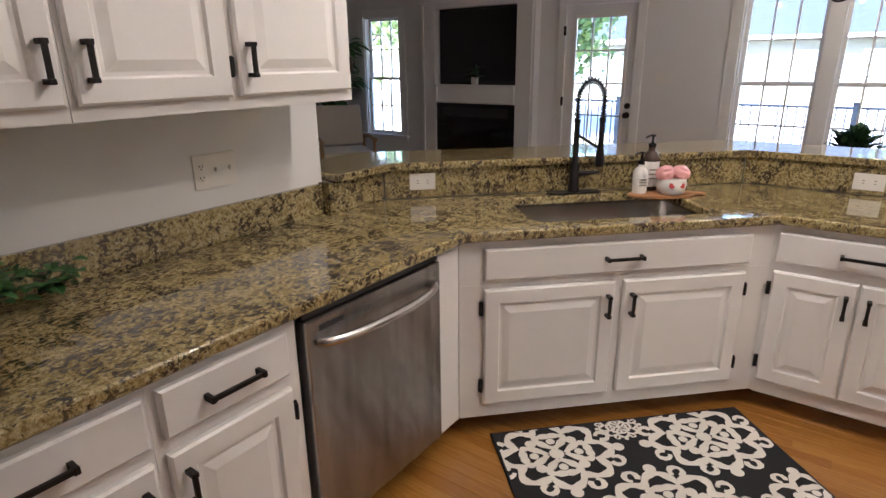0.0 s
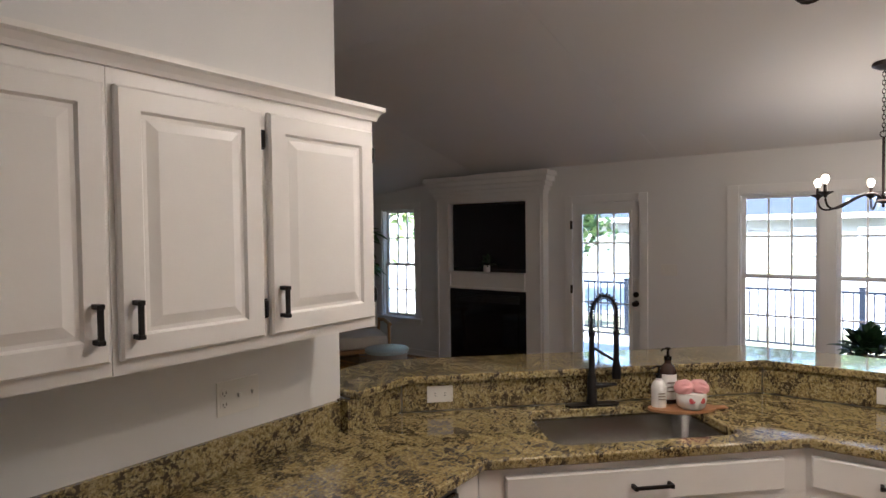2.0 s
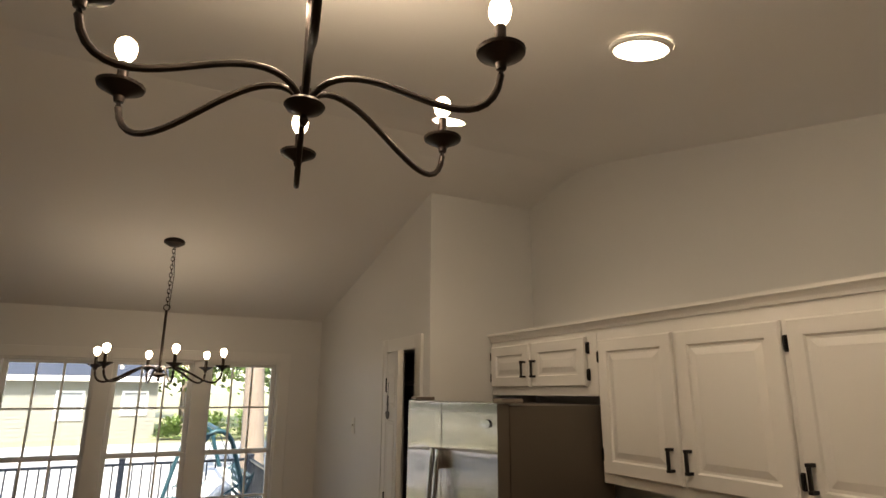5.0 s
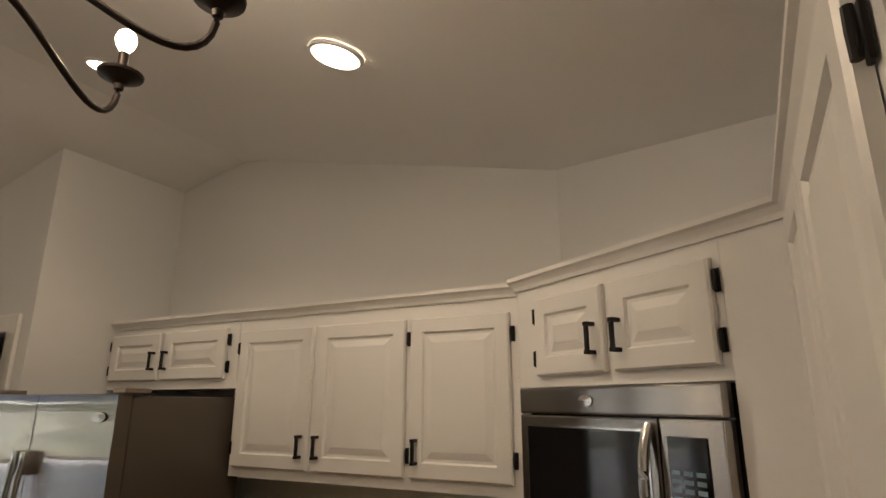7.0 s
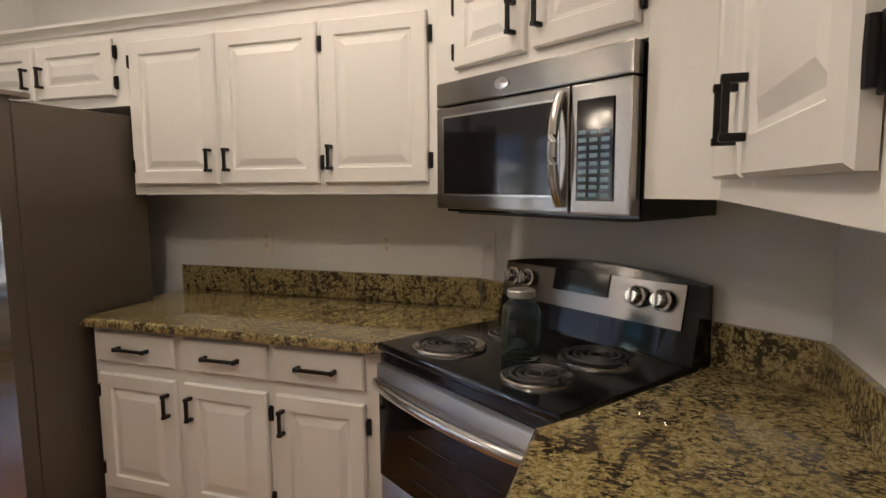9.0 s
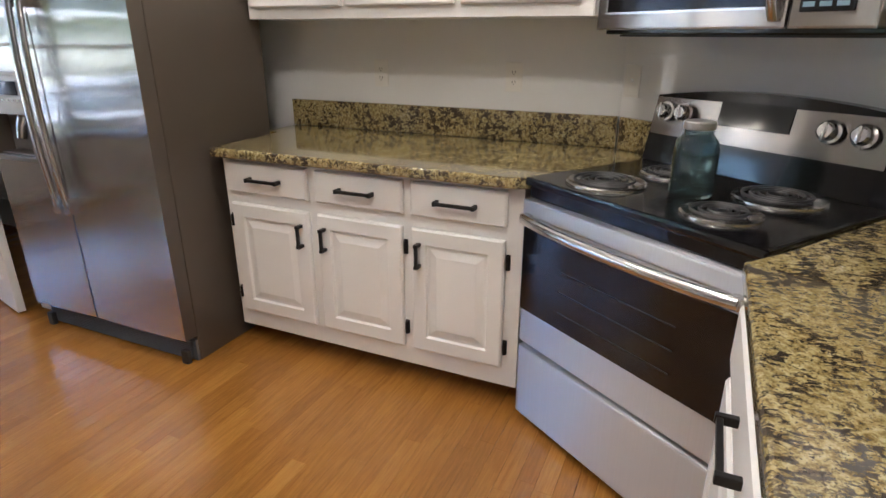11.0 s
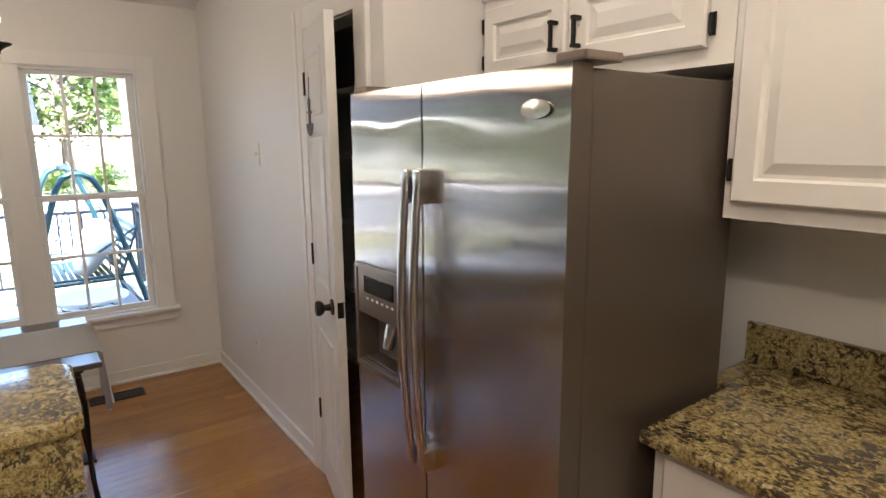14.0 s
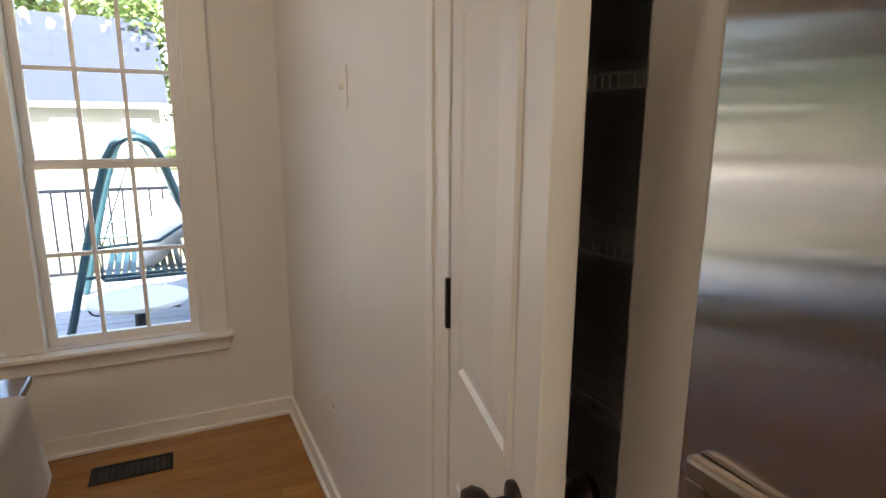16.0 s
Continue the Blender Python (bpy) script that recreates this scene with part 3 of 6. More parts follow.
# crown strips along the cabinet tops
def crown(path, label, lift=0.0):
    bm = bmesh.new()
    prof = [(-0.004, 2.070), (0.010, 2.070), (0.014, 2.082), (0.024, 2.097), (0.034, 2.103), (0.034, 2.117), (-0.004, 2.117)]
    rows = []
    pts = [Vector(p).to_3d() for p in path]
    for i, p in enumerate(pts):
        d0 = (p - pts[i - 1]).normalized() if i else (pts[1] - p).normalized()
        d1 = (pts[i + 1] - p).normalized() if i < len(pts) - 1 else d0
        n0, n1 = d0.cross(Vector((0, 0, 1))), d1.cross(Vector((0, 0, 1)))
        n = (n0 + n1).normalized()
        n = n / max(0.3, n.dot(n0))
        rows.append([bm.verts.new((p.x + n.x * o_, p.y + n.y * o_, z + lift)) for o_, z in prof])
    k = len(prof)
    for a, b in zip(rows, rows[1:]):
        for i in range(k):
            bm.faces.new((a[i], a[(i + 1) % k], b[(i + 1) % k], b[i]))
    bm.faces.new(rows[0])
    bm.faces.new(rows[-1][::-1])
    return tagged(new("crown_trim", mesh_of("crown_trim", bm, M_CAB)), label, "", "", "structure")


crown([(-0.715, 0.02), (-0.715, 1.981), (LW, 1.981)], "white painted crown strip on the wall cabinets over the dishwasher", 0.02)
crown([(2.535, 4.10), (2.535, 1.764), tuple(e.xy), tuple(e2.xy), (1.906, 0.935), (1.012, 0.935)], "white painted crown strip on the wall cabinets")

# ---------------------------------------------------------------- fridge
fr = thing("fridge", pose(1.98, 4.099, FL, 0, 0, -90), "brushed stainless steel side-by-side fridge with grey sides", "fridge")
FW, FS = 0.935, 0.413
part("body", bbox(0.008, FW - 0.006, 0.062, 0.63, 0.001, 1.668, 0.006), M_FSIDE, fr, "grey painted steel cabinet")


def bowed_door(x0, x1, cut=None):
    """A fridge door whose front bows gently outwards across its height."""
    bm = bmesh.new()
    nx, nz = 8, 64
    z0, z1 = 0.118, 1.676

    def front(x, z):
        u, v = (x - x0) / (x1 - x0), (z - z0) / (z1 - z0)
        d = 0.004 * math.sin(math.pi * u) + 0.005 * math.sin(math.pi * v) + 0.0012 * math.sin(15 * v * math.pi) * math.exp(-(1 - v) * 6)
        d += 0.0006 * noise.noise((x * 6, z * 11, 0.3))
        return -d
    xs_ = [x0 + (x1 - x0) * i / nx for i in range(nx + 1)]
    zs_ = [z0 + (z1 - z0) * i / nz for i in range(nz + 1)]
    if cut:
        xs_ = sorted(set(xs_ + [cut[0], cut[1]]))
        zs_ = sorted(set(zs_ + [cut[2], cut[3]]))
    g = [[bm.verts.new((x, front(x, z), z)) for x in xs_] for z in zs_]
    for j in range(len(zs_) - 1):
        for i in range(len(xs_) - 1):
            if cut and cut[0] - 1e-6 <= xs_[i] and xs_[i + 1] <= cut[1] + 1e-6 and cut[2] - 1e-6 <= zs_[j] and zs_[j + 1] <= cut[3] + 1e-6:
                continue
            bm.faces.new((g[j][i], g[j][i + 1], g[j + 1][i + 1], g[j + 1][i]))
    edge = [e_ for e_ in bm.edges if e_.is_boundary]
    ext = bmesh.ops.extrude_edge_only(bm, edges=edge)
    for v in ext["geom"]:
        if isinstance(v, bmesh.types.BMVert):
            v.co.y = 0.058
    return bm


DC = (0.030, 0.290, 0.800, 1.128)
d1 = part("door", bowed_door(0.004, FS - 0.004, DC), M_STEEL_H, fr, "brushed steel freezer door with dispenser", True)
d2 = part("door", bowed_door(FS + 0.004, FW - 0.004), M_STEEL_H, fr, "brushed steel fridge door", True)
for d_ in (d1, d2):
    d_.data.materials.append(M_FSIDE)
    for p_ in d_.data.polygons:
        p_.material_index = 1 if abs(p_.normal.y) < 0.5 else 0


def fridge_handle(x):
    bm = bmesh.new()
    rings = []
    for k in range(25):
        v = k / 24
        y = -0.030 - 0.030 * math.sin(math.pi * v) ** 0.7
        rings.append([bm.verts.new((x + 0.0165 * math.cos(a), y + 0.011 * math.sin(a), 0.610 + 0.840 * v)) for a in [2 * math.pi * i / 14 for i in range(14)]])
    for r0, r1 in zip(rings, rings[1:]):
        for i in range(14):
            bm.faces.new((r0[i], r0[(i + 1) % 14], r1[(i + 1) % 14], r1[i]))
    bm.faces.new(rings[0][::-1])
    bm.faces.new(rings[-1])
    box(bm, x - 0.019, x + 0.019, -0.044, 0.0, 1.365, 1.455, 0.006)
    box(bm, x - 0.019, x + 0.019, -0.044, 0.0, 0.598, 0.665, 0.006)
    return bm


part("handle", fridge_handle(FS - 0.03), M_STEEL, d1, "curved steel bar handle", True)
part("handle", fridge_handle(FS + 0.03), M_STEEL, d2, "curved steel bar handle", True)
M_DISP = mat("dispenser_plastic", (0.27, 0.225, 0.195), 0.3, 0.75, var=0.05)
x0, x1, z0, z1 = DC
bm = bmesh.new()
box(bm, x0 - 0.012, x1 + 0.012, -0.018, -0.006, z1 - 0.004, z1 + 0.014, 0.004)
box(bm, x0 - 0.012, x0 + 0.006, -0.018, 0.06, z0 - 0.012, z1, 0.003)
box(bm, x1 - 0.006, x1 + 0.012, -0.018, 0.06, z0 - 0.012, z1, 0.003)
box(bm, x0, x1, -0.018, 0.06, z0 - 0.012, z0 + 0.008, 0.003)
disp = part("dispenser", bm, M_DISP, fr, "grey ice and water dispenser")
bm = bbox(x0 + 0.006, x1 - 0.006, -0.014, 0.05, 0.975, z1, 0.003)
part("control_panel", bm, M_DISP, disp)
part("screen", bbox(x0 + 0.055, x1 - 0.025, -0.0185, -0.014, 1.052, 1.105, 0.001), M_BLACKG, disp, "dark display window")
for k in range(6):
    part("button", bbox(x0 + 0.066 + k * 0.031, x0 + 0.078 + k * 0.031, -0.017, -0.0135, 1.028, 1.035, 0.001), M_PLATE, disp)
part("recess", bbox(x0, x1, 0.06, 0.074, z0, 0.99), mat("recess_grey", (0.17, 0.16, 0.155), 0.5), disp, "dark grey dispenser recess")
dtray = part("drip_tray", bbox(x0 + 0.008, x1 - 0.008, 0.002, 0.058, z0 + 0.008, z0 + 0.011), M_DARK, fr, "dark slotted drip tray")
for k in range(8):
    part("slat", bbox(x0 + 0.012, x1 - 0.012, 0.004 + k * 0.007, 0.007 + k * 0.007, z0 + 0.0115, z0 + 0.018), M_DISP, dtray)
bm = bmesh.new()
tube(bm, [(0.178, 0.05, 0.97), (0.178, 0.03, 0.93), (0.178, 0.012, 0.875)], [0.03, 0.026, 0.018], 10)
part("lever", bm, M_STEEL, disp, "bright dispenser lever", True)
bm = bmesh.new()
lathe(bm, [(0.0, 0.0), (0.030, 0.001), (0.032, 0.004), (0.0, 0.006)], 24)
bmesh.ops.scale(bm, verts=bm.verts, vec=(1.35, 0.6, 0.7))
bmesh.ops.rotate(bm, verts=bm.verts, matrix=Matrix.Rotation(radians(90), 3, "X"))
part("badge", bm, M_STEEL, d2, "oval chrome badge", True, pose(FW - 0.095, -0.006, 1.59))
bm = bmesh.new()
for k in range(9):
    box(bm, 0.03, FW - 0.03, 0.036, 0.050, 0.012 + k * 0.009, 0.017 + k * 0.009)
box(bm, 0.01, FW - 0.01, 0.051, 0.075, 0.004, 0.098)
part("grille", bm, mat("grille_grey", (0.10, 0.11, 0.13), 0.5), fr, "dark slatted kick grille")
for x in (0.02, FW - 0.05):
    part("hinge_cover", bbox(x - 0.01, x + 0.07, 0.01, 0.12, 1.677, 1.697, 0.006), M_DISP, fr)
for x in (0.03, FW - 0.06):
    part("roller", bbox(x, x + 0.035, 0.012, 0.034, 0.0, 0.06, 0.004), M_DARK, fr)

# ---------------------------------------------------------------- range
RC = WM + U * 0.022
rg = thing("range", Matrix.Translation(RC) @ pose(0, 0, 0, 0, 0, TH), "stainless steel electric range with black coil cooktop", "range")
part("body", bbox(-0.376, 0.376, -0.595, -0.03, FL + 0.001, 0.895, 0.004), M_BLACKP, rg, "black enamel body")
bm = bbox(-0.379, 0.379, -0.635, -0.07, 0.896, 0.922, 0.008)
part("cooktop", bm, M_BLACKP, rg, "glossy black cooktop")
door = part("oven_door", bbox(-0.376, 0.376, -0.63, -0.60, 0.365, 0.80, 0.006), M_STEEL_X, rg, "brushed steel oven door")
part("top_band", bbox(-0.376, 0.376, -0.640, -0.60, 0.805, 0.855, 0.006), M_STEEL_X, rg, "brushed steel band")
part("vent_strip", bbox(-0.37, 0.37, -0.618, -0.60, 0.858, 0.894, 0.003), M_BLACKP, rg)
bm = bbox(-0.374, 0.374, -0.634, -0.629, 0.485, 0.765, 0.002)
part("window", bm, M_BLACKG, door, "dark oven glass")
for k in range(3):
    part("rack", bbox(-0.20, 0.20, -0.6365, -0.6345, 0.54 + 0.065 * k, 0.543 + 0.065 * k), M_DARK, door)
bm = bmesh.new()
tube(bm, bezier([(-0.35, -0.655, 0.80), (-0.2, -0.70, 0.80), (0.2, -0.70, 0.80), (0.35, -0.655, 0.80)], 16), 0.017, 12)
for sx in (-0.345, 0.345):
    box(bm, sx - 0.016, sx + 0.016, -0.665, -0.628, 0.785, 0.815, 0.004)
part("handle", bm, M_STEEL, door, "steel bar handle", True)
part("drawer", bbox(-0.376, 0.376, -0.632, -0.60, 0.085, 0.35, 0.008), M_STEEL_X, rg, "brushed steel storage drawer")
# backguard with an arched top
bm = bmesh.new()
n = 14
lo_f, hi_f, lo_b, hi_b = [], [], [], []
for i in range(n + 1):
    x = -0.379 + 0.758 * i / n
    top = 1.135 + 0.032 * (1 - (x / 0.379) ** 2)
    lo_f.append(bm.verts.new((x, -0.115, 0.923)))
    hi_f.append(bm.verts.new((x, -0.065, top)))
    hi_b.append(bm.verts.new((x, -0.02, top)))
    lo_b.append(bm.verts.new((x, -0.02, 0.90)))
for i in range(n):
    for a, b in ((lo_f, hi_f), (hi_f, hi_b), (hi_b, lo_b), (lo_b, lo_f)):
        bm.faces.new((a[i], a[i + 1], b[i + 1], b[i]))
bm.faces.new((lo_f[0], hi_f[0], hi_b[0], lo_b[0]))
bm.faces.new((lo_b[n], hi_b[n], hi_f[n], lo_f[n]))
bg = part("backguard", bm, M_BLACKP, rg, "glossy black backguard")


def on_guard(x0_, x1_, h0, h1, proud):
    """A plate on the sloping front of the backguard; h0, h1 are heights."""
    bm_ = bmesh.new()
    tilt = 0.05 / 0.23
    vs = []
    for pr in (-0.004, proud):
        for h in (h0, h1):
            for x in (x0_, x1_):
                hh = h + (0.026 * (1 - (x / 0.379) ** 2) if h == h1 and h1 > 1.1 else 0)
                vs.append(bm_.verts.new((x, -0.115 + (hh - 0.923) * tilt - pr, hh)))
    for q in ((0, 2, 3, 1), (4, 5, 7, 6), (0, 1, 5, 4), (1, 3, 7, 5), (3, 2, 6, 7), (2, 0, 4, 6)):
        bm_.faces.new([vs[i] for i in q])
    return bm_


part("panel", on_guard(-0.372, 0.335, 1.012, 1.130, 0.004), M_STEEL_D, bg, "brushed steel control panel")
part("display", on_guard(-0.135, 0.085, 1.066, 1.112, 0.008), M_BLACKG, bg, "black clock display")
for x in (-0.318, -0.248, 0.192, 0.274):
    bm = bmesh.new()
    lathe(bm, [(0.031, 0), (0.031, 0.006), (0.024, 0.008), (0.022, 0.030), (0.018, 0.034), (0.0, 0.034)], 20)
    box(bm, -0.004, 0.004, -0.022, 0.022, 0.03, 0.04, 0.001)
    part("knob", bm, M_STEEL, bg, "steel control knob", True, pose(x, -0.095, 1.088, 90 - 12))
for bx, by, r in ((-0.19, -0.49, 0.105), (-0.17, -0.235, 0.078), (0.175, -0.49, 0.085), (0.17, -0.235, 0.105)):
    b_ = part("burner", lathe(bmesh.new(), [(r * 0.55, 0.001), (r * 0.8, 0.001), (r, 0.006), (r + 0.004, 0.009), (r + 0.010, 0.006), (r + 0.011, 0.0)], 32), M_STEEL, rg,
              "chrome drip pan", True, pose(bx, by, 0.922))
    bm = bmesh.new()
    turns = 4 if r > 0.09 else 3
    tube(bm, [((0.016 + (r - 0.024) * k / (turns * 24)) * math.cos(2 * math.pi * k / 24), (0.016 + (r - 0.024) * k / (turns * 24)) * math.sin(2 * math.pi * k / 24), 0.012) for k in range(turns * 24)], 0.0042, 6)
    part("coil", bm, M_DARK, b_, "dark spiral heating coil", True)

# glass jar standing on the cooktop
M_JAR = glass("teal_glass", (0.50, 0.64, 0.67))
jp = RC + N * 0.385 + U * 0.03
jar = thing("glass_jar", pose(jp.x - 0.03, jp.y - 0.035, 0.922), "tall teal glass jar with a metal lid on the cooktop", "jar")
part("jar", lathe(bmesh.new(), [(0.0, 0.0), (0.052, 0.0), (0.056, 0.006), (0.057, 0.115), (0.052, 0.145), (0.036, 0.162), (0.036, 0.174), (0.033, 0.174), (0.033, 0.162), (0.049, 0.142), (0.053, 0.115), (0.052, 0.01), (0.0, 0.008)], 24), M_JAR, jar, "", True)
part("lid", lathe(bmesh.new(), [(0.0, 0.175), (0.038, 0.175), (0.040, 0.177), (0.040, 0.193), (0.037, 0.196), (0.0, 0.196)], 24), mat("zinc_lid", (0.45, 0.44, 0.42), 0.4, 0.8), jar, "dull metal lid", True)

# ---------------------------------------------------------------- microwave
mw = thing("microwave", Matrix.Translation(RC) @ pose(0, 0, 0, 0, 0, TH), "stainless steel over-range microwave with black glass window", "microwave")
part("body", bbox(-0.372, 0.372, -0.355, -0.005, 1.326, 1.738, 0.004), M_BLACKP, mw, "black case")
part("top_vent", bbox(-0.372, 0.372, -0.398, -0.356, 1.662, 1.738, 0.006), M_STEEL_D, mw, "brushed steel vent strip")
md = part("door", bbox(-0.372, 0.188, -0.398, -0.356, 1.338, 1.658, 0.006), M_STEEL_D, mw, "brushed steel microwave door")
part("window", bbox(-0.33, 0.15, -0.402, -0.397, 1.385, 1.625, 0.002), M_BLACKG, md, "black glass window")
bm = bbox(-0.337, 0.157, -0.4005, -0.3975, 1.379, 1.631)
part("bezel", bm, M_STEEL, md)
bm = bmesh.new()
tube(bm, bezier([(0.163, -0.40, 1.36), (0.163, -0.432, 1.40), (0.163, -0.442, 1.50), (0.163, -0.432, 1.60), (0.163, -0.40, 1.64)], 18), 0.0135, 12)
part("handle", bm, M_STEEL, md, "curved steel handle", True)
cp = part("control_panel", bbox(0.192, 0.372, -0.398, -0.356, 1.338, 1.658, 0.006), M_STEEL_D, mw, "brushed steel control panel")
part("keypad", bbox(0.215, 0.325, -0.402, -0.397, 1.372, 1.618, 0.002), M_BLACKG, cp, "black glossy keypad")
M_KEY = mat("key_print", (0.20, 0.30, 0.38), 0.4, var=0.3, scale=30)
for r_ in range(9):
    for c_ in range(3):
        part("key", bbox(0.222 + c_ * 0.034, 0.246 + c_ * 0.034, -0.4028, -0.4015, 1.382 + r_ * 0.019, 1.392 + r_ * 0.019), M_KEY, cp)
bm = bmesh.new()
lathe(bm, [(0.0, 0.0), (0.021, 0.001), (0.022, 0.004), (0.0, 0.006)], 24)
bmesh.ops.scale(bm, verts=bm.verts, vec=(1.3, 0.75, 1))
bmesh.ops.rotate(bm, verts=bm.verts, matrix=Matrix.Rotation(radians(90), 3, "X"))
part("badge", bm, M_STEEL, mw, "oval chrome badge", True, pose(-0.06, -0.397, 1.70))
part("filter", bbox(-0.33, 0.33, -0.34, -0.06, 1.320, 1.326), M_DARK, mw)

# ---------------------------------------------------------------- dishwasher
dw = thing("dishwasher", pose(-0.405, 1.428, 0, 0, 0, 90), "brushed stainless steel dishwasher with a curved bar handle", "dishwasher")
part("body", bbox(0.004, 0.602, 0.035, 0.56, 0.12, 0.868), M_DARK, dw, "dark tub")
part("door", bbox(0.004, 0.602, -0.012, 0.034, 0.14, 0.845, 0.008), M_STEEL_STREAK, dw, "brushed steel door")
part("top_strip", bbox(0.004, 0.602, 0.0, 0.034, 0.848, 0.868, 0.002), M_DARK, dw)
part("kick_plate", bbox(0.004, 0.602, 0.10, 0.12, FL, 0.12), M_DARK, dw)
bm = bmesh.new()
tube(bm, bezier([(0.045, -0.012, 0.775), (0.06, -0.072, 0.775), (0.303, -0.088, 0.772), (0.545, -0.072, 0.775), (0.56, -0.012, 0.775)], 20), 0.014, 12)
part("handle", bm, M_STEEL, dw, "curved steel bar handle", True)
part("vent", bbox(0.05, 0.14, -0.0135, -0.011, 0.805, 0.822, 0.001), M_DARK, dw, "small dark vent")

# ---------------------------------------------------------------- sink and faucet
sink = thing("sink", pose(SC.x, SC.y, 0, 0, 0, 45), "undermount stainless steel sink basin", "sink")


def ring_pts(hu, hv, r, z, n=5):
    c0 = Vector((0, 0, 0))
    return [(x, y, z) for x, y in round_rect(c0, Vector((1, 0, 0)), Vector((0, -1, 0)), hu, hv, r, n)]


bm = bmesh.new()
rows = [ring_pts(hu, hv, r, z) for hu, hv, r, z in ((0.392, 0.222, 0.065, 0.874), (0.366, 0.196, 0.062, 0.874), (0.362, 0.192, 0.06, 0.74), (0.34, 0.17, 0.055, 0.715), (0.05, 0.05, 0.04, 0.708))]
vr = [[bm.verts.new(p) for p in row] for row in rows]
for a, b in zip(vr, vr[1:]):
    for i in range(len(a)):
        bm.faces.new((a[i], a[(i + 1) % len(a)], b[(i + 1) % len(b)], b[i]))
bm.faces.new(vr[-1])
part("basin", bm, M_STEEL, sink, "", True)
part("drain", lathe(bmesh.new(), [(0.0, 0.709), (0.03, 0.709), (0.043, 0.712), (0.043, 0.709)], 20), M_DARK, sink, "", True)

fa = thing("faucet", pose(SC.x - 0.207, SC.y + 0.140, 0.914, 0, 0, 45), "matte black spring neck kitchen faucet with deck plate", "faucet")
bm = bmesh.new()
prism(bm, round_rect(Vector((0, 0, 0)), Vector((1, 0, 0)), Vector((0, -1, 0)), 0.125, 0.03, 0.029, 5), 0.0, 0.008)
part("deck_plate", bm, M_BLACK, fa)
part("body", lathe(bmesh.new(), [(0.026, 0.008), (0.026, 0.02), (0.022, 0.03), (0.020, 0.13), (0.014, 0.14), (0.012, 0.31), (0.015, 0.315), (0.015, 0.33), (0.0, 0.33)], 18), M_BLACK, fa, "", True)
arc = [Vector((0, 0, 0.32))] + [Vector((0.053 - 0.053 * math.cos(a), -0.03 * (a / math.pi), 0.42 + 0.075 * math.sin(a))) for a in [math.pi * k / 20 for k in range(21)]] + [Vector((0.105, -0.03, 0.30)), Vector((0.103, -0.03, 0.205))]
part("neck", tube(bmesh.new(), arc, 0.0065, 8), M_BLACK, fa, "", True)
coil = []
dense = []
for a, b in zip(arc, arc[1:]):
    steps = max(1, int((b - a).length / 0.0012))
    dense += [(a.lerp(b, k / steps), (b - a).normalized()) for k in range(steps)]
for k, (p, d_) in enumerate(dense[: int(len(dense) * 0.86)]):
    side = d_.cross(Vector((0, 1, 0))).normalized()
    nor = Vector((0, 1, 0))
    an = k * 2 * math.pi / 10.0
    coil.append(p + 0.0135 * (math.cos(an) * side + math.sin(an) * nor))
part("spring", tube(bmesh.new(), coil, 0.0027, 5), M_BLACK, fa, "", True)
part("spray_head", lathe(bmesh.new(), [(0.0, 0.17), (0.019, 0.17), (0.020, 0.19), (0.017, 0.235), (0.013, 0.25), (0.011, 0.36), (0.014, 0.365), (0.014, 0.38), (0.009, 0.385)], 16, (0.103, -0.03, -0.045)), M_BLACK, fa, "", True)
part("arm", tube(bmesh.new(), [(0, 0, 0.265), (0.103, -0.03, 0.20)], 0.0065, 8), M_BLACK, fa, "", True)
part("lever", tube(bmesh.new(), [(0.0, -0.0, 0.09), (0.03, -0.005, 0.09), (0.11, -0.02, 0.096)], [0.016, 0.013, 0.006], 10), M_BLACK, fa, "", True)

# tray with soap bottles and a pink pot
tp = Vector((0.02, 3.125, 0.914))
M_CORK = mat("tray_wood", (0.34, 0.17, 0.075), 0.5, var=0.25, scale=8, vary=(1, 6, 6))
tray = thing("tray", pose(tp.x, tp.y, tp.z, 0, 0, 40), "thin oval wooden tray on the granite counter", "tray")
bm = bmesh.new()
prism(bm, [(0.15 * math.cos(2 * math.pi * k / 28), 0.07 * math.sin(2 * math.pi * k / 28)) for k in range(28)], 0.002, 0.014, 0.003)
part("board", bm, M_CORK, tray)
part("handle", bbox(0.13, 0.20, -0.018, 0.018, 0.003, 0.012, 0.004), M_CORK, tray)


def bottle(name, place, r, h, glass_mat, label):
    ob = thing(name, place, label, "bottle")
    part("bottle", lathe(bmesh.new(), [(0.0, 0), (r, 0.0), (r * 1.02, 0.01), (r, h * 0.72), (r * 0.75, h * 0.86), (r * 0.4, h * 0.92), (r * 0.4, h), (0.0, h)], 20), glass_mat, ob, "", True)
    part("label", lathe(bmesh.new(), [(r * 1.025, h * 0.10), (r * 1.03, h * 0.12), (r * 1.03, h * 0.66), (r * 1.025, h * 0.68)], 20), M_WHITEC, ob, "white paper label", True)
    for k in range(3):
        part("print", bbox(-r * 0.5, r * 0.5, -r * 1.045, -r * 1.0, h * (0.28 + 0.1 * k), h * (0.31 + 0.1 * k)), M_DISP, ob)
    bm_ = bmesh.new()
    lathe(bm_, [(r * 0.45, h), (r * 0.45, h + 0.016), (0.006, h + 0.02), (0.005, h + 0.045), (0.011, h + 0.047), (0.011, h + 0.055), (0.0, h + 0.056)], 14)
    tube(bm_, [(0, 0, h + 0.05), (-0.03, -0.015, h + 0.05), (-0.038, -0.019, h + 0.043)], 0.004, 8)
    part("pump", bm_, M_BLACKP, ob, "black pump", True)
    return ob


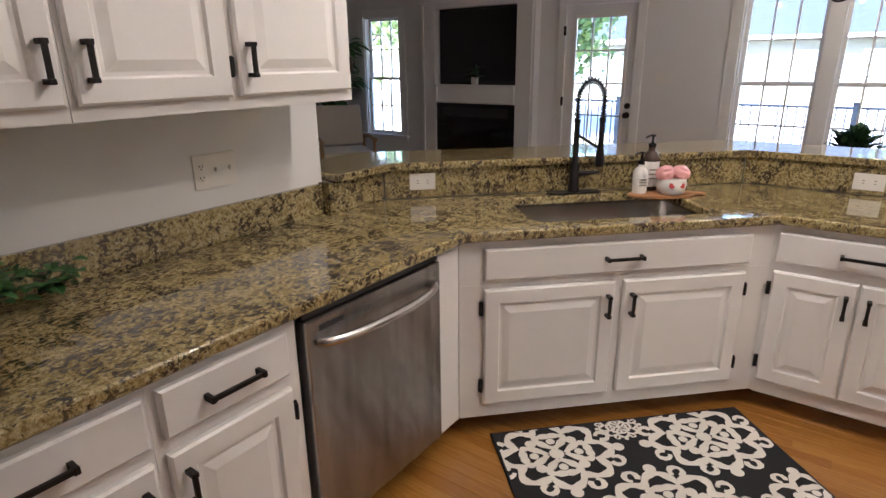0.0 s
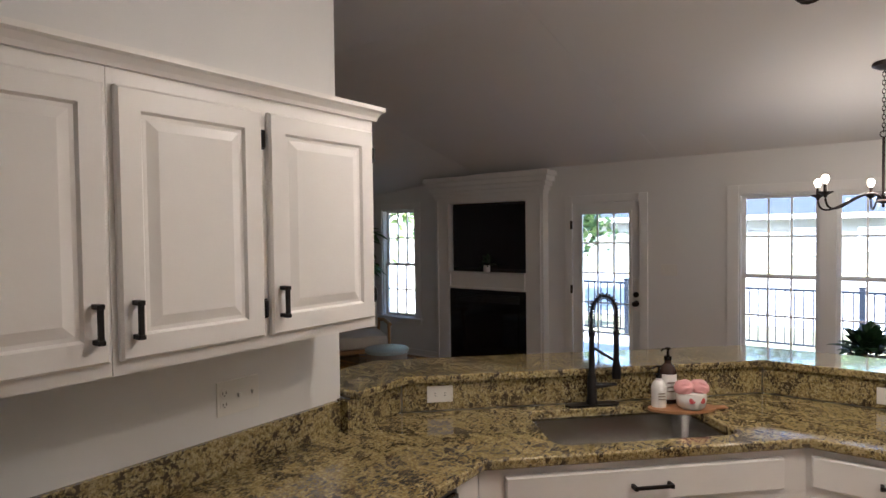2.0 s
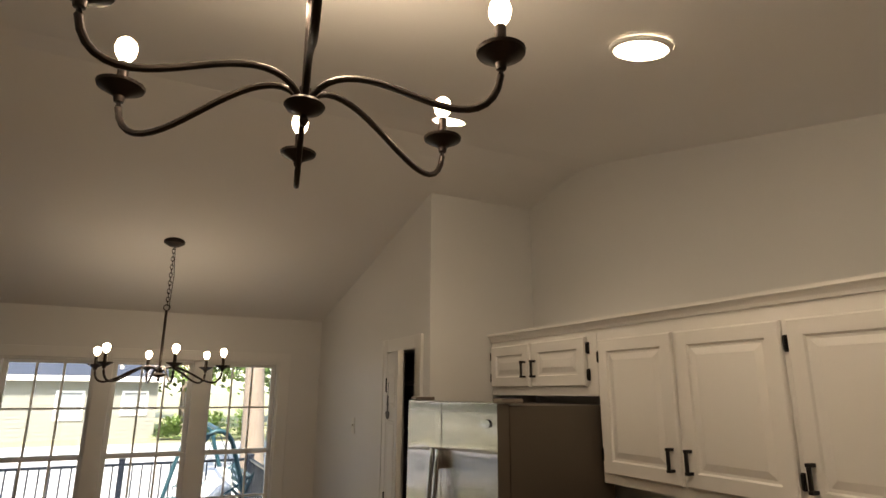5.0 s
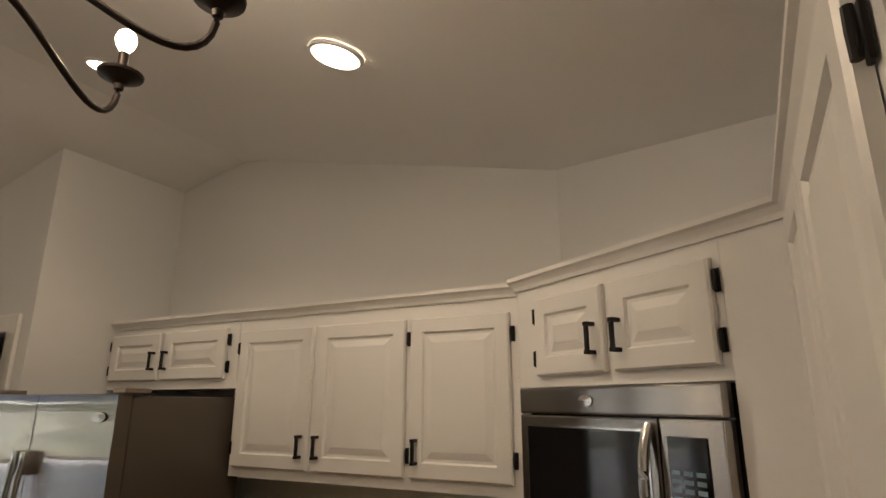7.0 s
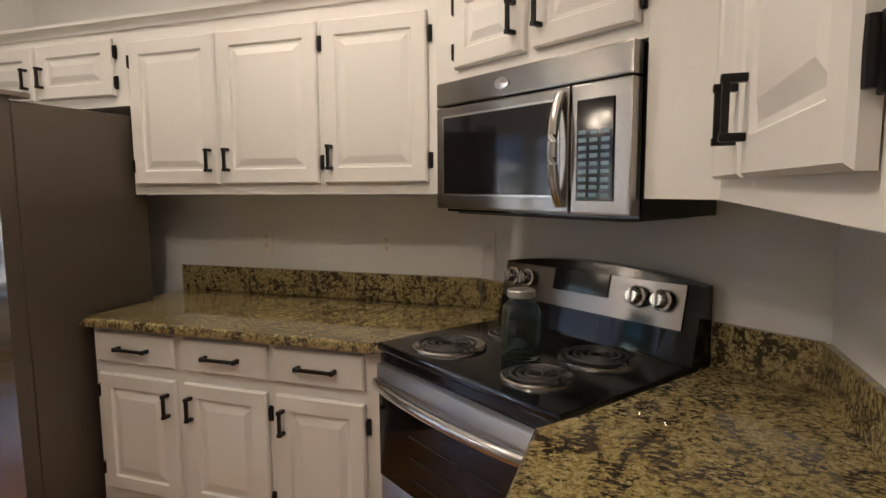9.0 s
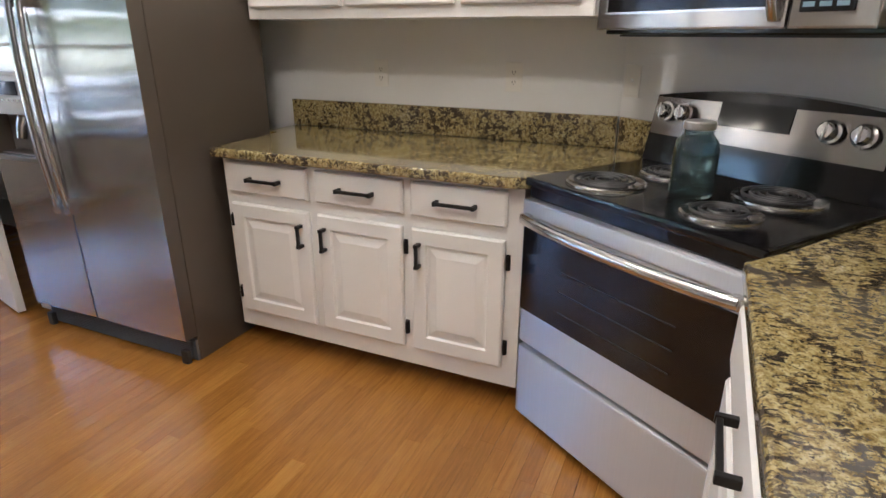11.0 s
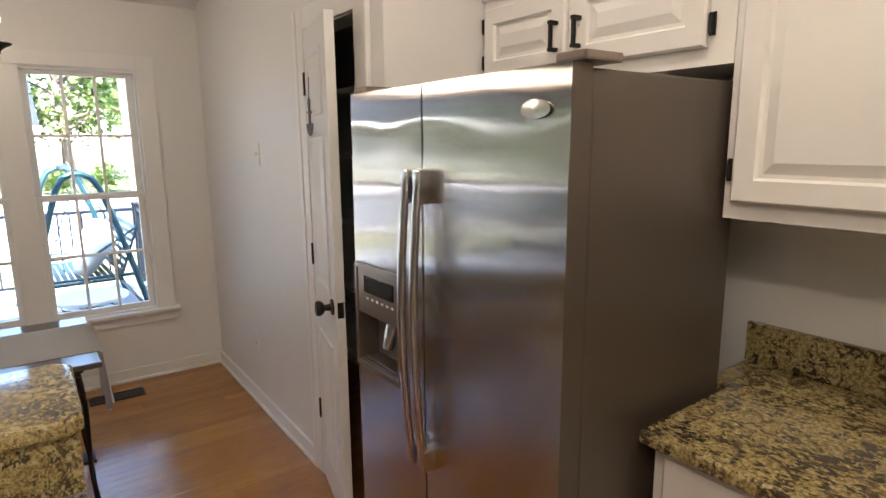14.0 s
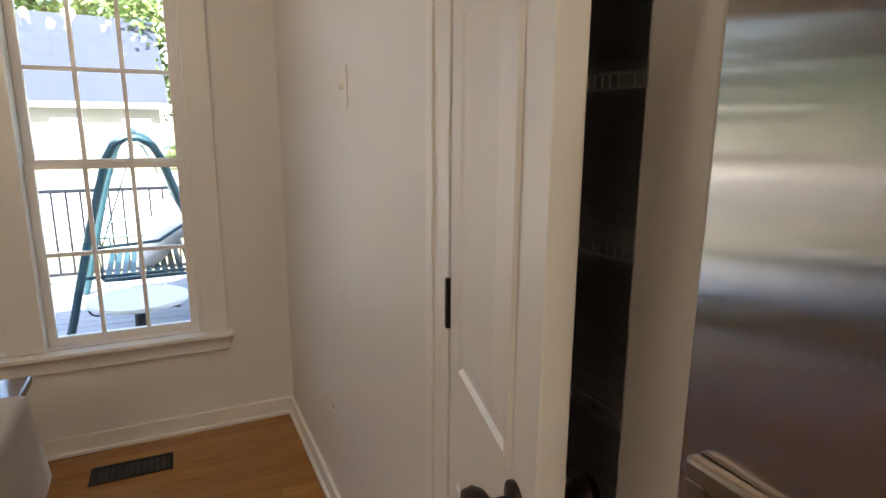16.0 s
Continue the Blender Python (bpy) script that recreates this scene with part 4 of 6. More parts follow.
M_AMBER = mat("brown_bottle", (0.05, 0.03, 0.025), 0.12, var=0.1, relief=0)
bottle("soap_bottle", pose(tp.x - 0.085, tp.y - 0.045, tp.z + 0.0145, 0, 0, 40), 0.031, 0.125, M_WHITEC, "white labelled soap bottle with black pump on the tray")
bottle("soap_bottle", pose(tp.x - 0.072, tp.y + 0.045, tp.z + 0.0145, 0, 0, 40), 0.037, 0.19, M_AMBER, "taller dark soap bottle with black pump on the tray")
pot = thing("pot", pose(tp.x + 0.035, tp.y + 0.01, tp.z + 0.0145, 0, 0, 40), "small white pot with pink ruffled top on the tray", "pot")
part("bowl", lathe(bmesh.new(), [(0.0, 0), (0.045, 0), (0.058, 0.012), (0.064, 0.045), (0.061, 0.07), (0.0, 0.07)], 24), M_WHITEC, pot, "", True)
for sx in (-1, 1):
    part("spot", lathe(bmesh.new(), [(0.0, 0.0), (0.012, 0.001), (0.013, 0.004), (0.0, 0.006)], 14), M_RED, pot, "dark red painted spot", True, pose(sx * 0.022, -0.055, 0.045, 80, 0, sx * 15))
for sx in (-1, 1):
    bm = bmesh.new()
    bmesh.ops.create_icosphere(bm, subdivisions=3, radius=1.0)
    for v in bm.verts:
        a = math.atan2(v.co.z, v.co.y)
        k = 1 + 0.10 * math.sin(9 * a)
        v.co = Vector((v.co.x * 0.042, v.co.y * 0.042 * k, v.co.z * 0.032 * k))
    part("ruffle", bm, M_PINK, pot, "pink ruffled lid", True, pose(sx * 0.034, -0.005, 0.09, 0, sx * 14, 0))
part("knot", lathe(bmesh.new(), [(0.0, 0.07), (0.014, 0.075), (0.017, 0.09), (0.013, 0.107), (0.0, 0.11)], 12), M_PINK, pot, "", True)

# ---------------------------------------------------------------- windows and doors
def window(name, units, z0, z1, rail, cols, label):
    """units: (x0, x1) of the sash openings; frames sit in the wall's thickness."""
    w = thing(name, pose(0, 0, 0), label, "", "", "structure")
    xa, xb = units[0][0] - 0.025, units[-1][1] + 0.025
    bm = bmesh.new()
    box(bm, xa - 0.09, xa + 0.012, WY - 0.02, WY, z0 - 0.005, z1 + 0.09, 0.004)
    box(bm, xb - 0.012, xb + 0.09, WY - 0.02, WY, z0 - 0.005, z1 + 0.09, 0.004)
    box(bm, xa + 0.012, xb - 0.012, WY - 0.019, WY, z1 + 0.004, z1 + 0.089, 0.004)
    part("casing", bm, M_TRIM, w)
    bm = bmesh.new()
    box(bm, xa - 0.115, xb + 0.115, WY - 0.055, WY + 0.06, z0 - 0.028, z0 - 0.006, 0.006)
    part("window_sill", bm, M_TRIM, w)
    part("apron", bbox(xa - 0.09, xb + 0.09, WY - 0.018, WY, z0 - 0.095, z0 - 0.029, 0.003), M_TRIM, w)
    bm = bmesh.new()
    box(bm, xa, units[0][0], WY + 0.001, WY + 0.13, z0, z1 + 0.004)
    box(bm, units[-1][1], xb, WY + 0.001, WY + 0.13, z0, z1 + 0.004)
    for (a0, a1), (b0, b1) in zip(units, units[1:]):
        box(bm, a1, b0, WY - 0.018, WY + 0.13, z0, z1 + 0.003, 0.003)
    box(bm, xa, xb, WY + 0.002, WY + 0.129, z1 - 0.012, z1 + 0.002)
    part("window_frame", bm, M_TRIM, w)
    for a, b in units:
        for lo, hi, y in ((z0, rail + 0.012, WY + 0.045), (rail - 0.012, z1 - 0.012, WY + 0.078)):
            fr_ = 0.034
            bm = bmesh.new()
            box(bm, a, a + fr_, y, y + 0.03, lo, hi, 0.002)
            box(bm, b - fr_, b, y, y + 0.03, lo, hi, 0.002)
            box(bm, a + fr_, b - fr_, y + 0.001, y + 0.029, lo, lo + fr_)
            box(bm, a + fr_, b - fr_, y + 0.001, y + 0.029, hi - 0.026, hi)
            s_ = part("sash", bm, M_TRIM, w)
            ga, gb, gl, gh = a + fr_, b - fr_, lo + fr_, hi - 0.026
            for k in range(1, cols):
                x = ga + (gb - ga) * k / cols
                part("muntin", bbox(x - 0.008, x + 0.008, y + 0.004, y + 0.026, gl, gh), M_TRIM, s_)
            zm = (gl + gh) / 2
            part("muntin", bbox(ga, gb, y + 0.005, y + 0.025, zm - 0.008, zm + 0.008), M_TRIM, s_)
            p_ = part("pane", bbox(ga - 0.004, gb + 0.004, y + 0.013, y + 0.017, gl - 0.004, gh + 0.004), M_PANE, s_)
            p_.visible_shadow = False
    return w


window("window_1", [(-0.335, 0.288), (0.409, 1.019), (1.145, 1.72)], 0.52, 2.02, 1.258, 3, "white triple sash window with grilles in the dining corner")
window("window_2", [(-4.875, -4.305)], 0.56, 2.02, 1.268, 3, "white single sash window with grilles in the living room")

# glazed back door
DX0, DX1 = -2.03, -1.265
gd = thing("door_1", pose(0, 0, 0), "white glazed back door with black knob and deadbolt", "", "", "structure")
bm = bmesh.new()
box(bm, DX0 - 0.075, DX0 + 0.012, WY - 0.018, WY, 0, 2.09, 0.004)
box(bm, DX1 - 0.012, DX1 + 0.075, WY - 0.018, WY, 0, 2.09, 0.004)
box(bm, DX0 + 0.012, DX1 - 0.012, WY - 0.017, WY, 2.008, 2.089, 0.004)
part("casing", bm, M_TRIM, gd)
GX0, GX1, GZ0, GZ1 = -1.925, -1.385, 0.27, 1.895
bm = bmesh.new()
box(bm, DX0 + 0.004, GX0, WY + 0.03, WY + 0.075, 0.01, 2.01)
box(bm, GX1, DX1 - 0.004, WY + 0.03, WY + 0.075, 0.01, 2.01)
box(bm, GX0, GX1, WY + 0.031, WY + 0.074, 0.01, GZ0)
box(bm, GX0, GX1, WY + 0.031, WY + 0.074, GZ1, 2.01)
slab_ = part("slab", bm, M_TRIM, gd)
bm = bmesh.new()
box(bm, GX0 - 0.02, GX0 + 0.012, WY + 0.02, WY + 0.03, GZ0 - 0.02, GZ1 + 0.02, 0.003)
box(bm, GX1 - 0.012, GX1 + 0.02, WY + 0.02, WY + 0.03, GZ0 - 0.02, GZ1 + 0.02, 0.003)
box(bm, GX0 + 0.012, GX1 - 0.012, WY + 0.021, WY + 0.03, GZ0 - 0.02, GZ0 + 0.012)
box(bm, GX0 + 0.012, GX1 - 0.012, WY + 0.021, WY + 0.03, GZ1 - 0.012, GZ1 + 0.02)
part("glazing_bead", bm, M_TRIM, slab_)
for k in range(1, 3):
    x = GX0 + (GX1 - GX0) * k / 3
    part("muntin", bbox(x - 0.008, x + 0.008, WY + 0.04, WY + 0.06, GZ0, GZ1), M_TRIM, slab_)
for k in range(1, 5):
    z = GZ0 + (GZ1 - GZ0) * k / 5
    part("muntin", bbox(GX0, GX1, WY + 0.041, WY + 0.059, z - 0.008, z + 0.008), M_TRIM, slab_)
p_ = part("pane", bbox(GX0, GX1, WY + 0.048, WY + 0.052, GZ0, GZ1), M_PANE, slab_)
p_.visible_shadow = False


def knob_bm(y_out):
    bm_ = bmesh.new()
    lathe(bm_, [(0.031, 0), (0.031, 0.006), (0.014, 0.010), (0.012, 0.03), (0.025, 0.040), (0.030, 0.052), (0.026, 0.064), (0.0, 0.068)], 20)
    bmesh.ops.rotate(bm_, verts=bm_.verts, matrix=Matrix.Rotation(radians(90 * y_out), 3, "X"))
    return bm_


ME_KNOB = mesh_of("knob", knob_bm(1), M_BRONZE, True)
ME_KNOB2 = mesh_of("knob", knob_bm(-1), M_BRONZE, True)
part("knob", ME_KNOB, None, slab_, "dark bronze door knob", m=pose(-1.322, WY + 0.029, 0.937))
part("deadbolt", lathe(bmesh.new(), [(0.03, 0), (0.03, 0.012), (0.02, 0.018), (0.0, 0.018)], 18), M_BRONZE, slab_, "dark bronze deadbolt", True, pose(-1.322, WY + 0.029, 1.03, 90))
ME_DHINGE = mesh_of("hinge", box(bbox(-0.014, 0.014, -0.003, 0.001, -0.045, 0.045, 0.001), -0.006, 0.006, -0.012, 0.0, -0.047, 0.047, 0.002), M_BLACK)
for z in (1.77, 1.06, 0.31):
    part("hinge", ME_DHINGE, None, slab_, "black hinge", m=pose(DX0 + 0.006, WY - 0.019, z))

# pantry door, ajar
PH, PO = 4.735, 4.275
cs = thing("door_2", pose(0, 0, 0), "white pantry door frame", "", "", "structure")
bm = bmesh.new()
box(bm, PX - 0.02, PX, PH - 0.006, PH + 0.085, 0, 2.115, 0.005)
box(bm, PX - 0.026, PX - 0.018, PH + 0.055, PH + 0.085, 0, 2.115, 0.003)
box(bm, PX - 0.02, PX, PO - 0.085, PO + 0.006, 0, 2.115, 0.005)
box(bm, PX - 0.019, PX, PO + 0.006, PH - 0.006, 2.03, 2.114, 0.005)
part("casing", bm, M_TRIM, cs)
bm = bmesh.new()
box(bm, PX + 0.001, PX + 0.109, PH - 0.014, PH - 0.001, 0, 2.04)
box(bm, PX + 0.001, PX + 0.109, PO + 0.001, PO + 0.014, 0, 2.04)
box(bm, PX + 0.001, PX + 0.109, PO + 0.014, PH - 0.014, 2.028, 2.039)
part("jamb", bm, M_TRIM, cs)
PW = 0.44
pd = thing("pantry_door", pose(PX - 0.022, PH - 0.018, 0, 0, 0, -103.5), "white raised panel pantry door standing ajar beside the fridge", "door")
bm = bbox(0.002, PW, 0.0, 0.035, FL + 0.012, 2.02, 0.003)
ds = part("slab", bm, M_TRIM, pd)


def door_panel(w, h):
    bm_ = bmesh.new()
    rings = []
    for i, d in ((0, 0), (0.004, 0.006), (0.016, 0.006), (0.026, 0.0015), (0.034, 0.0015), (0.066, 0.007)):
        rings.append([bm_.verts.new((x, -d, z)) for x, z in ((i, i), (w - i, i), (w - i, h - i), (i, h - i))])
    for a, b in zip(rings, rings[1:]):
        for k in range(4):
            bm_.faces.new((a[k], a[(k + 1) % 4], b[(k + 1) % 4], b[k]))
    bm_.faces.new(rings[-1])
    return bm_


for z0_, z1_ in ((0.22, 0.80), (1.0, 1.60), (1.68, 1.92)):
    part("panel", door_panel(PW - 0.16, z1_ - z0_), M_TRIM, ds, m=pose(0.08, -0.0005, z0_))
part("knob", ME_KNOB, None, ds, "dark bronze door knob", m=pose(PW - 0.06, 0, 0.965))
part("knob", ME_KNOB2, None, ds, "dark bronze door knob", m=pose(PW - 0.06, 0.035, 0.965))
part("latch_plate", bbox(PW - 0.001, PW + 0.0015, 0.006, 0.029, 0.935, 0.995), M_BRONZE, ds, "dark latch plate")
for z in (1.815, 1.105, 0.388):
    part("hinge", bbox(-0.010, 0.004, -0.008, 0.004, z - 0.046, z + 0.046, 0.002), M_BLACK, ds, "black hinge")
orn = thing("door_ornament", pose(PX - 0.022, PH - 0.018, 0, 0, 0, -103.5) @ pose(0.14, -0.006, 1.67), "small grey metal ornament hanging on the pantry door", "ornament")
bm = bmesh.new()
tube(bm, [(0, -0.006, -0.06), (0, -0.006, 0.05)], 0.005, 8)
tube(bm, bezier([(-0.05, -0.006, -0.02), (-0.04, -0.006, -0.075), (0.04, -0.006, -0.075), (0.05, -0.006, -0.02)], 12), 0.006, 8)
tube(bm, [(0.014 * math.cos(a), -0.006, 0.062 + 0.014 * math.sin(a)) for a in [2 * math.pi * k / 14 for k in range(14)]], 0.004, 6, True)
tube(bm, [(-0.035, -0.006, 0.025), (0.035, -0.006, 0.025)], 0.005, 8)
part("body", bm, mat("pewter", (0.20, 0.21, 0.23), 0.45, 0.7, var=0.2), orn, "", True)
part("cord", tube(bmesh.new(), [(0, -0.006, 0.076), (0, -0.003, 0.16)], 0.0015, 5), M_DARK, orn)

# wire shelves in the pantry
ME_WIRE = mesh_of("wire", bbox(-0.0015, 0.0015, 4.21, 5.6, -0.0015, 0.0015), M_PLATE)
for z in (0.45, 0.82, 1.18, 1.52, 1.85):
    sh = thing("wire_shelf", pose(0, 0, z), "white wire pantry shelf in the dark closet", "shelf", "wire shelves in the pantry")
    for k in range(20):
        part("wire", ME_WIRE, None, sh, m=pose(PX + 0.36 + k * 0.018, 0, 0))
    bm = bmesh.new()
    box(bm, PX + 0.352, PX + 0.358, 4.21, 5.6, -0.003, 0.003)
    box(bm, PX + 0.352, PX + 0.358, 4.21, 5.6, -0.033, -0.027)
    for k in range(60):
        y = 4.22 + k * 0.0229
        box(bm, PX + 0.353, PX + 0.357, y - 0.0015, y + 0.0015, -0.03, 0.0)
    part("lip", bm, M_PLATE, sh)
structure("wall_pantry_back", bbox(PX + 0.73, PX + 0.80, 4.21, WY - 0.005, 0, 2.40), M_WALL, "plain pantry back wall")

# baseboards
def baseboard(name, x0, x1, y0, y1, alongx):
    bm_ = bmesh.new()
    box(bm_, x0, x1, y0, y1, FL, FL + 0.082, 0.003)
    if alongx:
        box(bm_, x0, x1, y0 - 0.012, y0 + 0.004, FL, FL + 0.018, 0.004)
    else:
        box(bm_, x0 - 0.012, x0 + 0.004, y0, y1, FL, FL + 0.018, 0.004)
    return structure(name, bm_, M_TRIM, "white painted baseboard")


baseboard("baseboard_1", DX1 + 0.078, PX - 0.001, WY - 0.016, WY - 0.001, True)
baseboard("baseboard_2", -2.30, DX0 - 0.078, WY - 0.016, WY - 0.001, True)
baseboard("baseboard_3", -5.97, -3.87, WY - 0.016, WY - 0.001, True)
baseboard("baseboard_4", PX - 0.016, PX - 0.001, PH + 0.088, WY - 0.018, False)

# ---------------------------------------------------------------- outlets and switches
def plate(m, w, h, kinds, label, cat="outlet"):
    """kinds: 'o' duplex outlet, 's' toggle switch; the plate's face is towards -y."""
    ob = thing("outlet" if cat == "outlet" else "light_switch", m, label, cat)
    part("plate", bbox(-w / 2, w / 2, -0.005, 0, -h / 2, h / 2, 0.002), M_PLATE, ob)
    n_ = len(kinds)
    for i, k in enumerate(kinds):
        cx = -w / 2 + w * (i + 0.5) / n_
        if k == "o":
            for sz in (-0.019, 0.019):
                r_ = part("receptacle", lathe(bmesh.new(), [(0.016, 0), (0.016, 0.0025), (0.0, 0.0025)], 16), M_PLATE, ob, m=pose(cx, -0.0045, sz, 90))
                for sx in (-0.006, 0.006):
                    part("slot", bbox(sx - 0.0012, sx + 0.0012, -0.004, 0.005, 0.0015, 0.0033), M_SLOT, r_)
                part("slot", bbox(-0.002, 0.002, -0.011, -0.007, 0.0015, 0.0033), M_SLOT, r_)
        elif k == "h":
            for sx_ in (-0.022, 0.022):
                r_ = part("receptacle", lathe(bmesh.new(), [(0.016, 0), (0.016, 0.0025), (0.0, 0.0025)], 16), M_PLATE, ob, m=pose(cx + sx_, -0.0045, 0, 90, 90, 0))
                for sx in (-0.006, 0.006):
                    part("slot", bbox(sx - 0.0012, sx + 0.0012, -0.004, 0.005, 0.0015, 0.0033), M_SLOT, r_)
        else:
            part("toggle", bbox(cx - 0.005, cx + 0.005, -0.016, -0.004, -0.004, 0.010, 0.002), M_PLATE, ob)
    return ob


plate(pose(LW + 0.0005, 1.635, 1.158, 0, 0, 90), 0.16, 0.115, "oss", "white three-gang plate with outlet and two switches")
oo = Vector((-0.843, C_SPL - 0.843, 0.985))
plate(pose(oo.x, oo.y, 0.988, 0, 0, 45), 0.115, 0.072, "h", "white horizontal outlet on the granite facing")
plate(pose(0.755, 3.6195, 0.972, 0, 0, 0), 0.115, 0.072, "h", "white horizontal outlet below the bar top")
plate(pose(BW - 0.0005, 2.73, 1.165, 0, 0, -90), 0.07, 0.115, "o", "white outlet on the wall behind the counter")
plate(pose(BW - 0.0005, 2.12, 1.165, 0, 0, -90), 0.07, 0.115, "o", "white outlet on the wall behind the counter")
wp = WM + U * 0.575 + N * 0.0005
plate(pose(wp.x, wp.y, 1.165, 0, 0, TH), 0.07, 0.115, "s", "white switch plate beside the range", "switch")
plate(pose(1.6, 0.6505, 1.15, 0, 0, 180), 0.07, 0.115, "o", "white outlet above the counter beside the range")
plate(pose(PX - 0.0005, 5.44, 1.52, 0, 0, -90), 0.07, 0.115, "s", "white light switch on the dining wall", "switch")
plate(pose(PX - 0.0005, 5.665, 0.448, 0, 0, -90), 0.07, 0.115, "o", "white outlet low on the dining wall")
plate(pose(-0.98, WY - 0.0005, 1.30), 0.16, 0.115, "sss", "white three-gang switch plate beside the back door", "switch")

# floor register
fv = thing("floor_vent", pose(1.42, 6.27, FL), "black metal floor register in the oak floor", "vent")
bm = bmesh.new()
box(bm, -0.15, 0.15, -0.066, -0.052, 0.001, 0.005, 0.001)
box(bm, -0.15, 0.15, 0.052, 0.066, 0.001, 0.005, 0.001)
box(bm, -0.15, -0.135, -0.052, 0.052, 0.001, 0.005)
box(bm, 0.135, 0.15, -0.052, 0.052, 0.001, 0.005)
part("frame", bm, M_BLACK, fv)
# flat dark plate that paints the shade of the opening below the slats
part("duct_shade", bbox(-0.135, 0.135, -0.052, 0.052, 0.0008, 0.0016), M_DARK, fv)
for k in range(12):
    part("slat", bbox(-0.130 + k * 0.0228, -0.120 + k * 0.0228, -0.05, 0.05, 0.0018, 0.0045), M_BLACK, fv)

# ---------------------------------------------------------------- ceiling lights
def chandelier(place, top_z, first, label, bent=(0, 0, 0, 0, 0, 0)):
    ch = thing("chandelier", pose(*place), label, "chandelier", "iron chandeliers")
    bm_ = lathe(bmesh.new(), [(0.0, -0.03), (0.006, -0.028), (0.010, -0.018), (0.006, -0.008), (0.034, 0.004), (0.040, 0.012), (0.030, 0.022), (0.012, 0.026), (0.012, 0.05), (0.0, 0.05)], 20)
    part("hub", bm_, M_BRONZE, ch, "", True)
    rod = min(0.42, top_z - place[2] - 0.3) if top_z - place[2] > 0.6 else top_z - place[2] - 0.1
    part("stem", tube(bmesh.new(), [(0, 0, 0.04), (0, 0, rod)], 0.0085, 10), M_BRONZE, ch, "", True)
    part("ring", tube(bmesh.new(), [(0.019 * math.cos(a), 0, rod + 0.018 + 0.019 * math.sin(a)) for a in [2 * math.pi * k / 16 for k in range(16)]], 0.0035, 6, True), M_BRONZE, ch, "", True)
    z, k = rod + 0.045, 0
    h = top_z - place[2]
    bm_ = bmesh.new()
    while z < h - 0.035:
        ring_ = [((0.009 * math.cos(a)) * (1 if k % 2 else 0), (0.009 * math.cos(a)) * (0 if k % 2 else 1), z + 0.017 * math.sin(a)) for a in [2 * math.pi * i / 10 for i in range(10)]]
        tube(bm_, ring_, 0.0028, 5, True)
        z += 0.027
        k += 1
    if bm_.verts:
        part("chain", bm_, M_BRONZE, ch, "dark link chain", True)
    part("cord", tube(bmesh.new(), [(0.012, 0, rod), (0.02, 0.0, (rod + h) / 2), (0.006, 0, h - 0.02)], 0.0025, 6), M_DARK, ch)
    part("canopy", lathe(bmesh.new(), [(0.0, h - 0.035), (0.03, h - 0.033), (0.065, h - 0.012), (0.068, h + 0.02), (0.0, h + 0.02)], 24), M_BRONZE, ch, "", True)
    R = 0.384
    for i in range(6):
        ang = radians(first + 60 * i + bent[i])
        m_ = pose(0, 0, 0, 0, 0, math.degrees(ang))
        arm = part("arm", tube(bmesh.new(), bezier([(0.01, 0, 0.02), (0.03, 0, 0.085), (0.15, 0, 0.095), (0.22, 0, -0.01), (0.31, 0, -0.07), (R + 0.005, 0, -0.07), (R, 0, 0.055)], 22), 0.0068, 9), M_BRONZE, ch, "", True, m_)
        part("cup", lathe(bmesh.new(), [(0.0, 0.055), (0.009, 0.057), (0.011, 0.068), (0.020, 0.075), (0.044, 0.088), (0.046, 0.094), (0.030, 0.092), (0.0, 0.094)], 18, (R, 0, -0.02)), M_BRONZE, arm, "", True)
        part("candle_sleeve", lathe(bmesh.new(), [(0.0105, 0.092), (0.0105, 0.145), (0.0, 0.145)], 12, (R, 0, -0.02)), M_BRONZE, arm, "", True)
        part("bulb", lathe(bmesh.new(), [(0.0, 0.144), (0.009, 0.147), (0.019, 0.164), (0.0215, 0.178), (0.018, 0.192), (0.009, 0.2), (0.0, 0.202)], 14, (R, 0, -0.02)), M_BULB, arm, "lit globe bulb", True)
    return ch


chandelier((0.846, 2.045, 2.297), ceil_z(2.045) - 0.004, 79, "dark iron six-arm chandelier with lit globe bulbs over the kitchen", (0, 9, -3, 0, 0, 0))
chandelier((0.72, 5.16, 1.858), ceil_z(5.16) - 0.004, 100, "dark iron six-arm chandelier with lit bulbs over the dining table")
point_lamp("chandelier_lamp", (0.846, 2.045, 2.54), LAMP_W, LAMP_C, 0.06)
point_lamp("chandelier_lamp", (0.72, 5.16, 1.98), LAMP_W * 0.33, LAMP_C, 0.10)
# recessed lights; the third, at x = -0.1, is added and stays out of view
for x, y in ((1.83, 2.10), (1.80, 3.27), (-0.1, 2.13)):
    z = min(ceil_z(y), ceil_z(RIDGE_Y) - 0.03)
    tilt = math.degrees(math.atan(SLOPE)) * (1 if y < RIDGE_Y - 0.2 else 0)
    cl = thing("can_light", pose(x, y, z, tilt, 0, 0), "round recessed ceiling light, lit, with white trim", "ceiling light", "recessed ceiling lights")
    part("trim_ring", lathe(bmesh.new(), [(0.078, -0.012), (0.089, -0.010), (0.091, -0.001), (0.078, 0.0)], 28, (0, 0, 0), False), M_TRIM, cl, "", True)
    part("lens", lathe(bmesh.new(), [(0.0, -0.007), (0.079, -0.007), (0.079, -0.002), (0.0, -0.002)], 28), M_CAN, cl, "glowing lens", True)
    spot_lamp("can_lamp", (x, y, z - 0.05), CAN_W, LAMP_C, 0.08)

